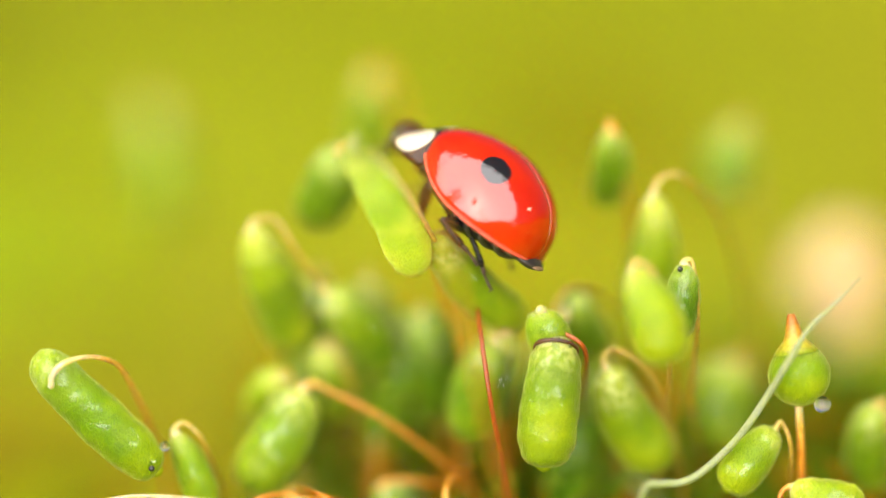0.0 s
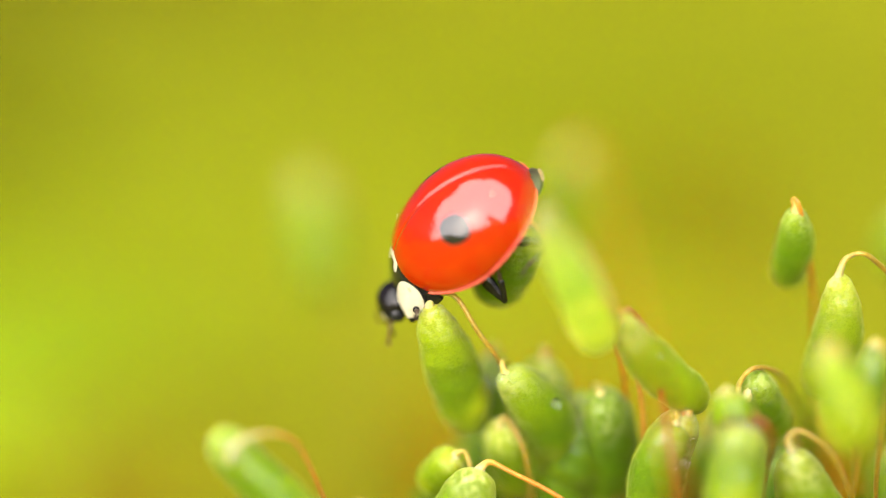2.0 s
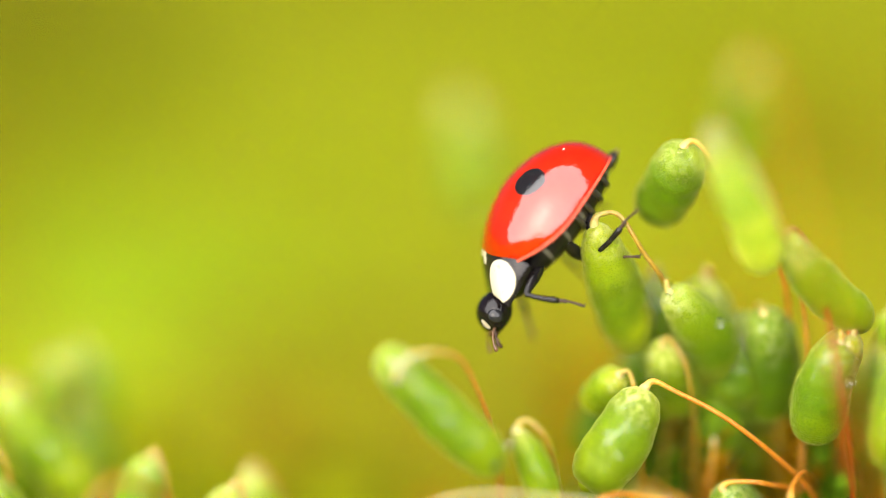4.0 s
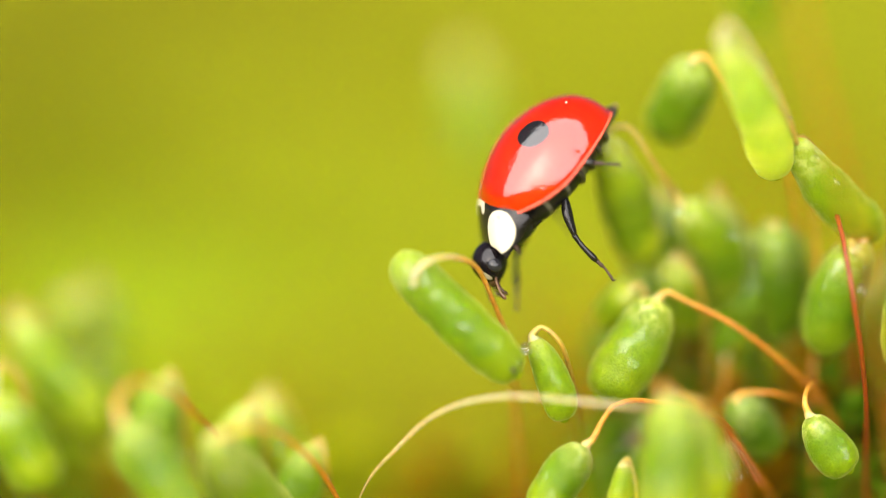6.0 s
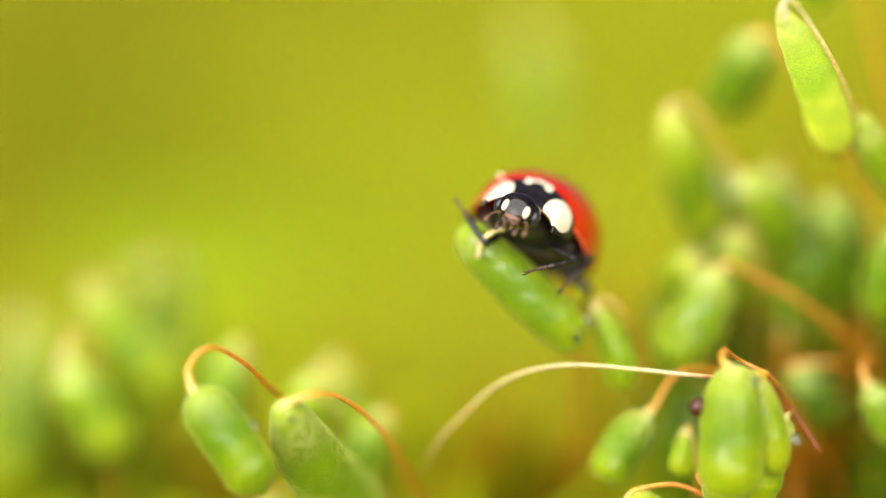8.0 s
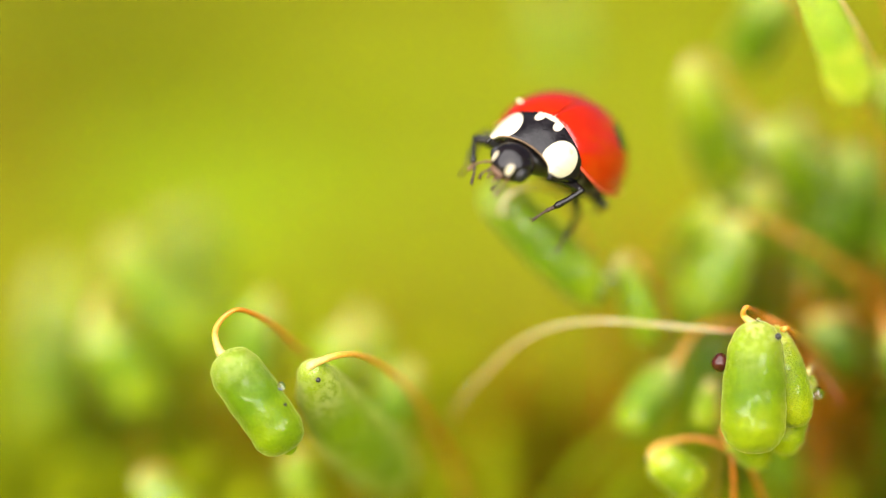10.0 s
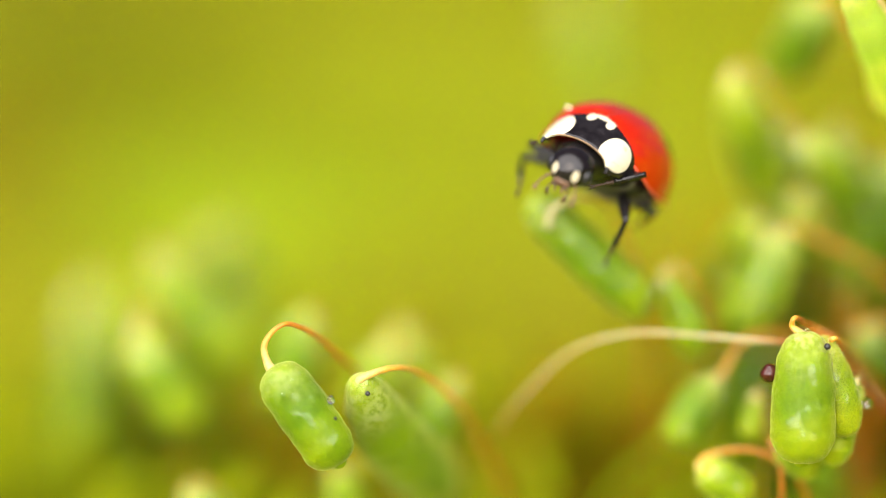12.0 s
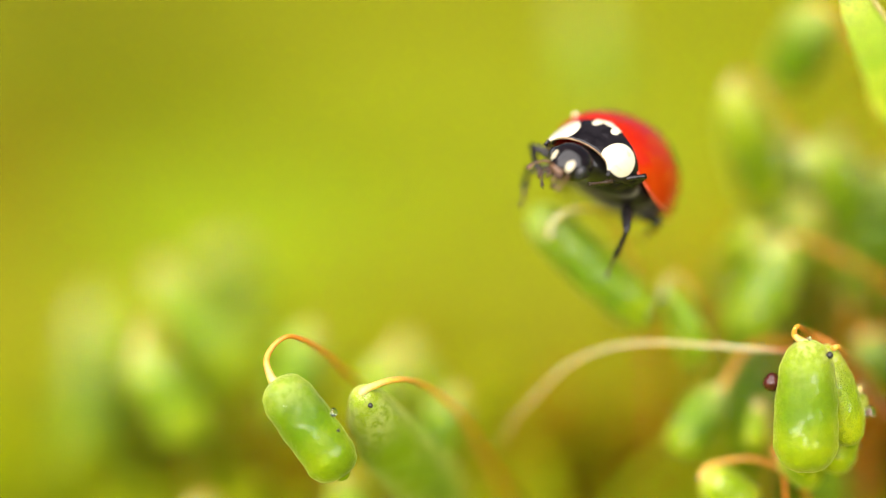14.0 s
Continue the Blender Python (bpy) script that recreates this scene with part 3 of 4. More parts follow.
head = build_beetle()
LEG_FEET = [
    ((1.1, 0.6, -0.05), [(0, 0.12, 1.35, -0.66, 114), (0.5, 2.47, 1.45, -0.57, 0), (1, 1.18, 1.66, 0.47, -32), (1.5, 1.00, 1.61, 0.43, -18), (2, 1.83, 1.59, 0.67, -95), (2.5, 2.18, 1.30, -1.26, 28), (3, 1.62, 0.48, -1.61, 9), (5.5, 1.95, 1.35, 0.25, -137), (6, 2.12, 1.35, 0.02, -174), (6.5, 2.72, 0.18, -1.12, 30), (6.7, 2.46, 0.20, -1.32, 26), (6.8, 1.97, 0.31, -1.66, 26), (7, 2.17, 0.63, -1.12, 20), (7.2, 2.10, 0.66, -1.10, 20), (9.3, 2.20, 0.97, -0.46, -87), (9.5, 2.14, 1.06, -0.41, -97), (10, 2.13, 0.89, -0.94, 11), (10.5, 2.14, 0.67, -1.13, 34), (11, 2.00, 1.01, -0.84, 34), (11.5, 2.11, 0.52, -0.76, 29), (12, 2.05, 0.59, -0.36, 32), (12.5, 2.04, 0.64, -0.28, 32), (13, 2.02, 0.68, -0.20, 55), (13.5, 2.09, 0.54, -0.20, 45), (14, 2.12, 0.47, -0.27, 40)]),
    ((0.4, 0.75, -0.15), [(0, -1.49, 0.20, -1.01, -44), (0.5, -1.29, 0.89, -0.58, 0), (1, -0.59, 1.62, -0.32, -6), (1.5, 0.07, 1.62, 0.27, -7), (2, -0.27, 1.45, 0.12, 65), (2.5, 0.59, 1.95, -0.63, 150), (3, 0.24, 1.60, -1.09, -138), (5.5, 1.50, 1.18, -1.95, 87), (6, 1.23, 1.00, -2.12, 83), (6.5, 1.39, 0.74, -1.54, 69), (6.7, 1.66, 0.30, -1.16, 52), (6.8, 1.61, -0.12, -1.65, 0), (7, 1.36, 1.33, -1.31, 20), (7.2, 1.20, 1.30, -1.28, 30), (9.3, 1.36, 1.37, -0.28, 0), (9.5, 1.24, 1.70, -0.30, -44), (10, 0.78, 1.27, -1.50, -80), (10.5, 0.37, 1.37, -1.59, 52), (11, 0.33, 1.36, -1.67, 54), (11.5, 0.27, 1.21, -1.72, 59), (12, 0.27, 1.11, -1.75, 63), (12.5, 0.20, 1.13, -1.81, 55), (13, 0.19, 1.11, -1.73, 66), (13.5, 0.19, 1.07, -1.73, 64), (14, 0.18, 1.10, -1.82, 63)]),
    ((-0.5, 0.7, -0.18), [(0, -1.15, 0.88, -0.62, 0), (0.5, -1.30, 0.95, -0.70, 0), (1, -1.40, 1.45, -1.21, 0), (1.5, -1.68, 1.50, -1.25, 0), (2, -0.60, 1.89, -0.21, 0), (2.5, -1.20, 1.39, -1.31, 37), (3, -1.35, 1.63, -0.62, 0), (5.5, -0.34, 1.81, -0.76, 142), (6, -0.75, 1.74, -0.54, 161), (6.5, -1.08, 2.08, -0.32, -159), (6.7, -1.73, 1.56, -0.28, -97), (6.8, -1.56, 2.25, 0.08, 84), (7, -1.68, 1.50, -1.15, 0), (7.2, -1.66, 1.50, -1.15, 0), (9.3, -1.12, 0.90, -0.62, 0), (9.5, -1.12, 0.90, -0.62, 0), (10, -1.12, 0.90, -0.62, 0), (10.5, -1.12, 0.90, -0.62, 0), (11, -1.12, 0.90, -0.62, 0), (11.5, -1.12, 0.90, -0.62, 0), (12, -1.12, 0.90, -0.62, 0), (12.5, -1.12, 0.90, -0.62, 0), (13, -1.12, 0.90, -0.62, 0), (13.5, -1.12, 0.90, -0.62, 0), (14, -1.12, 0.90, -0.62, 0)]),
    ((1.1, -0.6, -0.05), [(0, 2.31, -1.30, -1.22, 0), (3, 2.04, -1.30, -1.04, 0), (6, 2.86, -0.67, -1.10, 0), (6.5, 1.90, -0.41, -1.72, 0), (6.8, 1.16, -2.07, -0.55, 3), (7, 0.26, -1.32, 0.21, 26), (7.2, 0.45, -1.47, 0.25, 19), (9.3, 2.37, -0.28, -0.88, 65), (9.5, 2.26, -0.15, -1.06, 0), (10, 2.27, -0.72, -0.91, 0), (10.5, 2.07, -0.22, -1.11, 0), (11, 2.09, -0.35, -0.99, 0), (11.5, 2.04, -0.49, -0.91, 0), (12, 2.19, -0.99, -0.01, -9), (12.5, 2.13, -0.84, -0.73, 63), (13, 2.01, -0.58, -0.81, 0), (13.5, 2.01, -0.56, -0.97, 0), (14, 2.01, -0.53, -0.77, 0)]),
    ((0.4, -0.75, -0.15), [(0, 0.94, -1.60, -1.14, 0), (3, 0.50, -1.74, -1.46, 0), (6, 0.55, -1.60, -1.26, 0), (6.5, 1.14, -1.60, -1.28, 0), (6.8, 0.87, -0.99, -0.60, 0), (7, 0.69, -0.58, -0.15, 0), (9.3, 0.84, -1.52, -1.16, 0), (9.5, 1.69, -1.06, -0.68, 0), (10.5, 0.85, -1.60, -1.25, 0), (11.5, 0.85, -1.60, -1.25, 0), (12, 1.46, -1.08, -1.22, 0), (12.5, 1.44, -1.06, -1.32, 0), (13, 1.43, -1.09, -1.34, 0), (13.5, 1.44, -1.07, -1.39, 0), (14, 1.43, -1.03, -1.36, 0)]),
    ((-0.5, -0.7, -0.18), [(0, -1.20, -0.75, -0.60, 0), (3, -1.10, -0.80, -0.62, 0), (7, -0.90, -0.75, -0.50, 0), (14, -1.15, -0.80, -0.62, 0)]),
]
legs = [leg(hip, feet) for hip, feet in LEG_FEET]
BEETLE_ROWS = [
    (0, pose(0.003639, 0.001490, 0.003626, 16.65, -32.01, 143.43)),
    (0.5, pose(0.002363, 0.001898, 0.004536, -1.41, -32.10, 149.38)),
    (1, pose(0.001107, 0.002329, 0.005131, -27.17, -9.40, 145.56)),
    (1.5, pose(0.000350, 0.003124, 0.004957, -52.32, 21.58, 153.15)),
    (2, pose(-0.000360, 0.003292, 0.004498, -39.57, 44.46, 163.99)),
    (2.5, pose(-0.000908, 0.003479, 0.004223, -14.64, 49.01, -183.17)),
    (3, pose(-0.001402, 0.003523, 0.003677, 27.30, 50.93, -159.83)),
    (5.5, pose(-0.002291, 0.002303, 0.002281, 11.05, 53.22, -155.02)),
    (6, pose(-0.002411, 0.001911, 0.002184, 14.26, 49.85, -157.16)),
    (6.5, pose(-0.003070, 0.001881, 0.001953, 9.92, 32.33, -144.79)),
    (6.7, pose(-0.003331, 0.001792, 0.001780, 8.18, 24.97, -142.52)),
    (6.8, pose(-0.003745, 0.001822, 0.001640, 4.59, 15.89, -121.78)),
    (7, pose(-0.004891, 0.001939, -0.000110, -17.05, -26.5, -87.40)),
    (7.2, pose(-0.004519, 0.001739, -0.000137, -16.16, -35.25, -97.94)),
    (9.3, pose(-0.004644, -0.000214, 0.001120, -25.09, 7.19, -104.50)),
    (9.5, pose(-0.004501, -0.000404, 0.001212, -22.90, 5.51, -109.85)),
    (10, pose(-0.004545, -0.000467, 0.001217, -25.71, -9.95, -112.66)),
    (10.5, pose(-0.004566, -0.000437, 0.001289, -28.40, -13.89, -113.14)),
    (11, pose(-0.004541, -0.000461, 0.001309, -26.46, -15.62, -115.38)),
    (11.5, pose(-0.004565, -0.000461, 0.001261, -24.17, -18.35, -112.04)),
    (12, pose(-0.004533, -0.000483, 0.001240, -22.58, -18.17, -109.27)),
    (12.5, pose(-0.004495, -0.000481, 0.001236, -23.58, -20.55, -110.19)),
    (13, pose(-0.004463, -0.000495, 0.001224, -23.89, -21.35, -109.66)),
    (13.5, pose(-0.004473, -0.000488, 0.001240, -23.42, -21.96, -111.01)),
    (14, pose(-0.004424, -0.000484, 0.001248, -23.14, -22.16, -111.66)),
]
HEAD_ROWS = [(t, pose(hx * MM, hy * MM, hz * MM, rx, ry, rz)) for t, hx, hy, hz, rx, ry, rz in (
    (0, 2.42, 0, 0.20, 0, 34, 0), (0.5, 2.42, 0, 0.20, 0, 20, 0), (1, 2.42, 0, 0.20, 0, 0, 6), (2, 2.42, 0, 0.20, 0, 5, 4), (3, 2.44, 0, 0.20, 0, 10, 0),
    (5.5, 2.44, 0, 0.20, 0, 22, 4), (6, 2.44, 0, 0.20, 0, 28, 6), (6.5, 2.44, 0, 0.22, 0, 18, 2), (7, 2.44, 0, 0.34, 0, 14, 2), (7.2, 2.44, 0, 0.32, 0, 14, 2),
    (9.3, 2.54, 0.02, 0.08, 0, 32, -4), (9.5, 2.54, 0.02, 0.08, 0, 32, -4), (10, 2.52, 0.03, 0.04, -10, 24, -16), (10.5, 2.52, 0.04, 0.02, -14, 24, -20), (11, 2.52, 0.05, 0.0, -12, 24, -16),
    (11.5, 2.54, 0.10, -0.04, 2, 34, -2), (12, 2.56, 0.18, -0.10, 0, 44, 4), (12.5, 2.56, 0.22, -0.14, 0, 46, 8), (13, 2.56, 0.14, -0.08, -4, 38, 0), (13.5, 2.54, 0.08, -0.04, -6, 28, -10), (14, 2.52, 0.06, -0.02, -10, 26, -13))]


# ---- moss capsules
sporophyte((-6.12, 0.07, 0.70), (-3.38, -0.24, -1.92), 0.65, [(-5.74, -0.46, 0.12), (-5.70, -0.64, 0.38), (-5.46, -0.66, 0.66), (-5.1, -0.42, 0.74), (-4.7, -0.05, 0.66), (-4.3, 0.45, 0.36), (-3.98, 0.95, -0.35), (-3.62, 1.4, -1.35), (-3.44, 2.6, -2.55), (-3.24, 3.18, -4.97)], blunt=0.9, white=True)
sporophyte((-3.07, 0.4, -1.17), (-2.34, 0.28, -3.01), 0.45, [(-3.07, 0.42, -1.1), (-2.82, 0.44, -0.95), (-2.38, 0.36, -1.44), (-2.06, 1.62, -2.92), (-1.72, 4.22, -5.45)], dull=True)
sporophyte((-1.42, 2.56, 2.99), (-0.41, 3.85, -0.06), 0.72, [(-1.42, 2.57, 3.05), (-1.3, 2.6, 3.23), (-0.86, 2.6, 3.21), (-0.34, 2.46, 2.45), (0.25, 3.09, 1.42), (0.53, 6.95, -0.9), (1.29, 8.33, -4.6)], dull=True)
sporophyte((0.56, 3.05, 4.72), (-0.14, 4.17, 2.92), 0.72, [(0.54, 3.06, 4.69), (0.69, 3.08, 4.82), (0.99, 3.05, 4.65), (1.82, 2.86, 3.56), (2.47, 3.08, 2.76), (2.97, 3.5, 1.13), (3.12, 4.21, -0.86), (3.3, 5.13, -3.73)])
sporophyte((0.82, -1.65, 5.83), (2.35, 1.12, 2.34), 0.62, [(0.89, -1.63, 5.90), (1.11, -1.7, 5.98), (1.95, -0.9, 4.80), (2.62, 0.4, 3.43), (3.13, 2.56, 1.86), (3.41, 3.07, 0.12), (3.35, 3.04, -2.34), (3.43, 2.94, -5.18)], flat=0.6, pale=True, blunt=0.0)
sporophyte((2.68, 0.87, 3.21), (4.69, 2.19, 0.92), 0.60, [(2.83, 1.56, 3.11), (3.05, 2.06, 3.03), (3.48, 2.05, 2.44), (3.64, 1.51, 1.65), (3.76, 0.38, 1.01), (3.99, -0.17, -0.4), (4.33, 0.52, -2.52), (4.45, 1.59, -4.51)], red=True)
sporophyte((5.45, 0.2, 1.13), (5.15, -0.31, -1.78), 0.75, [(5.43, 0.19, 1.08), (5.62, 0.2, 1.16), (6.06, 0.14, 0.81), (6.07, 1.45, -0.4), (6, 4.15, -2.39), (5.97, 8.15, -5.62)], red=True, ring=True)
sporophyte((5.09, 0.59, 1.63), (5.47, 0.42, 0.67), 0.56, [(5.06, 0.58, 1.58), (5.03, 4.09, 0.15), (5.03, 5.9, -1.08), (5.02, 7.57, -3.13), (5.03, 8.15, -5.62)], dull=True)
sporophyte((6.58, 1.04, 0.15), (7.89, 1.84, -2.23), 0.78, [(6.55, 1.05, 0.21), (6.49, 1.09, 0.44), (6.77, 1.12, 0.61), (7.4, 1.05, 0.21), (7.82, 1.26, -0.62), (8.2, 1.74, -1.91), (8.44, 2.43, -4.07)], dull=True)
sporophyte((7.07, -1.12, 2.89), (7.78, -1.76, 0.95), 0.72, [(7.05, -1.11, 2.94), (7.19, -1.08, 3.11), (7.63, -1.16, 2.64), (7.93, 0, 0.59), (7.97, 2.57, -2.12), (8.26, 6.6, -5.2)], dull=True)
sporophyte((8.27, 0.67, 2.65), (8, 0.48, 1), 0.47, [(8.28, 0.68, 2.72), (8.45, 0.67, 2.63), (8.56, 0.47, 1.51), (8.5, 1.63, -0.57), (8.75, 4.09, -3.85)], dull=True)
sporophyte((7.62, 2.6, 3.8), (7.3, 3.5, 0.87), 0.68, [(7.63, 2.61, 3.85), (7.8, 2.67, 4.2), (8.3, 2.67, 4.22), (9.19, 3.98, 2.99), (10.01, 6.53, 0.2), (10.59, 10.46, -3.45)], dull=True)
sporophyte((6.66, 3.34, 5.12), (6.53, 4.43, 3.25), 0.50, [(6.67, 3.35, 5.17), (6.62, 3.38, 5.37), (6.8, 3.32, 5.02), (7.2, 4.49, 2.98), (7.59, 6.88, -0.71), (7.94, 10.94, -3.61)])
sporophyte((10.29, 0.13, -1), (9.21, -0.1, -2.32), 0.57, [(10.32, 0.14, -0.95), (10.44, 0.16, -0.83), (10.65, 0.04, -1.47), (10.68, 1.17, -3.72)], dull=True)
sporophyte((10.63, -0.38, -2.17), (12.27, -0.38, -2.72), 0.62, [(10.57, -0.38, -2.17), (10.39, -0.42, -2.39), (10.33, -0.57, -3.25)])
sporophyte((12.64, 1.49, -0.79), (12.67, 2.63, -2.92), 0.65, [(12.64, 1.49, -0.74), (12.81, 1.5, -0.69), (13, 1.31, -1.79), (13.06, 2.43, -4.06)], dull=True)
sporophyte((-0.27, 1.74, -0.51), (-1.56, 1.16, -2.65), 0.78, [(-0.22, 1.75, -0.46), (-0.02, 1.77, -0.35), (0.46, 1.73, -0.57), (1.47, 1.64, -1.07), (2.62, 1.84, -1.97), (3.54, 2.37, -2.99), (4.12, 3.17, -4.5)], deep=True)
sporophyte((-0.79, 2.47, -0.38), (-1.34, 3.32, -1.31), 0.50, [(-0.77, 2.48, -0.33), (-0.54, 2.47, -0.38), (-0.33, 2.28, -1.49), (-0.21, 3.36, -3.98)], dull=True)
sporophyte((0.3, 2.5, 1.5), (1.58, 4.23, -0.76), 0.75, [(0.25, 2.51, 1.56), (0.22, 2.84, 1.71), (0.4, 5.22, 0.79), (0.69, 7.81, -1.77), (1.03, 8.33, -4.61)], dull=True)
sporophyte((2.4, 3.21, 0.92), (2.6, 4.84, -1.94), 0.80, [(2.4, 3.22, 0.97), (2.33, 3.83, 0.96), (2.45, 5.6, 0.11), (2.63, 7.59, -3.03), (2.73, 8.22, -5.23)], dull=True)
sporophyte((0.18, 3.07, 0.14), (0.67, 4.5, -1.57), 0.70, [(0.18, 3.08, 0.19), (0.33, 3.1, 0.33), (0.79, 2.94, -0.6), (1.06, 3.96, -3.46)], dull=True)
sporophyte((4.06, 1.54, 0.67), (3.56, 2.23, -1.74), 0.72, [(4.06, 1.55, 0.72), (4.03, 1.77, 0.85), (4.18, 4.04, -0.14), (4.37, 6.67, -2.5), (4.48, 7.37, -4.29)], dull=True)
sporophyte((5.83, 2.3, 1.52), (6.39, 3.66, 0), 0.60, [(5.52, 2.2, 0.98), (5.46, 2.28, 1.39), (5.83, 2.34, 1.75), (6.55, 3.76, 1.15), (7.14, 6.46, -0.78), (7.61, 10.38, -4.47)], dull=True)
sporophyte((-0.13, -2.97, -1.88), (-0.24, -3.48, -4.78), 0.82, [(-0.26, -2.98, -1.9), (-0.41, -2.95, -1.75), (-0.33, -2.92, -1.58), (0.08, -1.48, -2.03), (0.78, -1.35, -2.46), (1.66, 2.33, -4.08), (1.9, 2.83, -7)])
sporophyte((0.31, -2.7, -2.06), (0.82, -2.99, -4.29), 0.50, [(0.41, -2.72, -2.19), (0.61, -2.71, -2.12), (1.2, -0.06, -3.21), (1.56, 2.66, -5.08), (1.5, 2.83, -6.99)])
sporophyte((1.05, -2.48, -3.12), (0.5, -2.71, -5.01), 0.50, [(1.08, -2.48, -3.09), (1.39, -0.11, -3.51), (1.87, 3.19, -4.92), (2.07, 4.78, -7.43)], dull=True)
sporophyte((-2.39, -1.83, -5.18), (-1.31, -1.77, -5.99), 0.57, [(-2.4, -1.82, -5.14), (-2.17, -1.78, -4.9), (-1.3, -1.76, -4.79), (-0.52, -1.82, -5.13), (0, -1.59, -5.86), (0.26, -1.13, -7.28)])
sporophyte((-0.7, -2.04, -4.67), (0.29, -2.13, -5.15), 0.50, [(-0.73, -2.03, -4.61), (-0.83, -2.02, -4.55), (-0.57, -2.19, -5.52)])
sporophyte((-11.93, -3.08, -2.52), (-10.42, -3.37, -4.70), 0.70, [(-12, -3.08, -2.49), (-12.1, -3.01, -2.07), (-11.86, -2.94, -1.71), (-11.51, -2.72, -1.63), (-10.93, -1.89, -2.08), (-10.42, -1.09, -2.72), (-9.9, 0.17, -3.62), (-9.03, 2.86, -6.79)], blunt=1.0)
sporophyte((-10.01, -3.14, -2.83), (-8, 1.22, -6.32), 0.90, [(-9.95, -3.13, -2.8), (-9.26, -2.9, -2.61), (-8.62, -1.84, -2.95), (-7.86, -0.87, -3.78), (-7.35, 0.17, -4.79), (-6.83, 1.16, -6.06), (-6.42, 2.65, -8.01)])
sporophyte((-1.9, -0.21, -3.52), (-2.86, -0.37, -5), 0.60, [(-1.88, -0.2, -3.45), (-1.73, -0.18, -3.31), (-1.5, -0.1, -2.88), (-1.19, -0.04, -2.56), (-0.49, 0.31, -2.56), (0.94, 0.94, -3.04), (2.04, 1.75, -4.46), (2.67, 2.91, -5.96)])
sporophyte((-1.07, -0.47, -3.83), (-1.19, -0.64, -4.81), 0.33, [(-1.06, -0.46, -3.78), (-0.93, -0.47, -3.82), (-0.81, -0.69, -5.05)], dull=True)
sporophyte((3.09, 0.3, -2.89), (3.99, 0.19, -4.1), 0.55, [(3.04, 0.32, -2.81), (2.96, 0.36, -2.54), (3.07, 0.81, -2.33), (3.38, 2.1, -2.47), (3.74, 3.95, -3.53), (3.99, 5.51, -6.18)], deep=True)
sporophyte((1.56, 1.74, -2.78), (2.39, 3.14, -4.05), 0.68, [(1.53, 1.75, -2.73), (1.75, 1.77, -2.61), (2.52, 1.77, -2.65), (3.41, 3.16, -3.39), (3.94, 5.71, -6.22)], deep=True)
sporophyte((4.32, 1.67, 0.84), (3.61, 2.86, -1.66), 0.70, [(4.34, 1.68, 0.9), (4.24, 1.7, 0.98), (4.12, 1.52, -0.04), (4.26, 2.74, -1.76), (4.76, 5.34, -4.28)])
sporophyte((-14.8, 5.3, -1.59), (-12.58, 5.15, -4.18), 0.72, [(-14.86, 5.32, -1.53), (-14.78, 5.36, -1.27), (-14.02, 5.27, -1.78), (-12.5, 6.35, -4.32), (-11.92, 8.93, -6.94)], dull=True)
sporophyte((-16.61, 8.64, -2.84), (-17.25, 8.32, -7.51), 0.78, [(-16.64, 8.65, -2.77), (-16.33, 8.68, -2.58), (-15.81, 8.45, -3.93), (-15.65, 9.2, -8.29)], dull=True)
sporophyte((-9.14, 4.5, -3.29), (-8.37, 4.37, -5.17), 0.60, [(-9.14, 4.51, -3.23), (-8.98, 4.54, -3.03), (-8.48, 4.45, -3.56), (-7.96, 5.6, -5.69), (-7.8, 8.2, -8.19)], dull=True)
sporophyte((-13.99, 0.44, -6.13), (-12.84, 0.26, -7.16), 0.62, [(-14.04, 0.45, -6.08), (-13.85, 0.48, -5.9), (-13.34, 0.46, -6.01), (-12.61, 1.72, -7.49)], dull=True)
sporophyte((-10.59, 1.22, -5.74), (-10.09, 1.02, -6.9), 0.55, [(-10.59, 1.23, -5.69), (-10.39, 1.25, -5.59), (-9.81, 1.2, -5.88), (-9.31, 2.44, -7.5)], dull=True)
sporophyte((-13.07, 8.87, -1.51), (-12.46, 8.69, -3.1), 0.50, [(-13.09, 8.88, -1.46), (-13.28, 8.92, -1.25), (-12.73, 8.64, -2.82), (-12.48, 9.42, -7.04)], dull=True)
sporophyte((9.71, 8.85, 4.1), (9.46, 8.77, 2.49), 0.75, [(9.71, 8.86, 4.16), (9.98, 8.87, 4.23), (10.25, 8.45, 1.88), (10.35, 8.99, -3.75)], dull=True)
sporophyte((6.64, 3.51, -0.24), (5.68, 3.12, -3.6), 0.75, [(6.64, 3.52, -0.19), (6.83, 3.51, -0.24), (6.97, 2.93, -3.54)], dull=True)
sporophyte((2.32, 4.18, 0.65), (1.8, 4.01, -1.44), 0.82, [(2.32, 4.19, 0.7), (2.51, 4.19, 0.76), (2.84, 3.86, -1.13), (2.96, 4.75, -4.71)], dull=True)
sporophyte((1.01, 4.76, 0.52), (0.49, 4.6, -1.58), 0.82, [(1.01, 4.77, 0.57), (1.21, 4.78, 0.62), (1.41, 4.45, -1.28), (1.51, 5.33, -4.87)], dull=True)
sporophyte((-4.48, 14.83, 3.48), (-3.92, 14.32, 0.6), 0.75, [(-4.55, 14.84, 3.53), (-4.34, 14.85, 3.62), (-3.5, 14.56, 1.97), (-2.59, 14.57, -6.65)], dull=True)
sporophyte((1.45, -6.0, 8.0), (1.3, -4.7, 6.1), 0.5, [(1.45, -6.0, 8.1), (1.6, -6.0, 8.25), (1.9, -5.9, 7.9), (2.6, -5.6, 5.5), (3.8, -5.0, 1.0), (4.7, -4.6, -4.0), (5.0, -4.4, -9.2)])
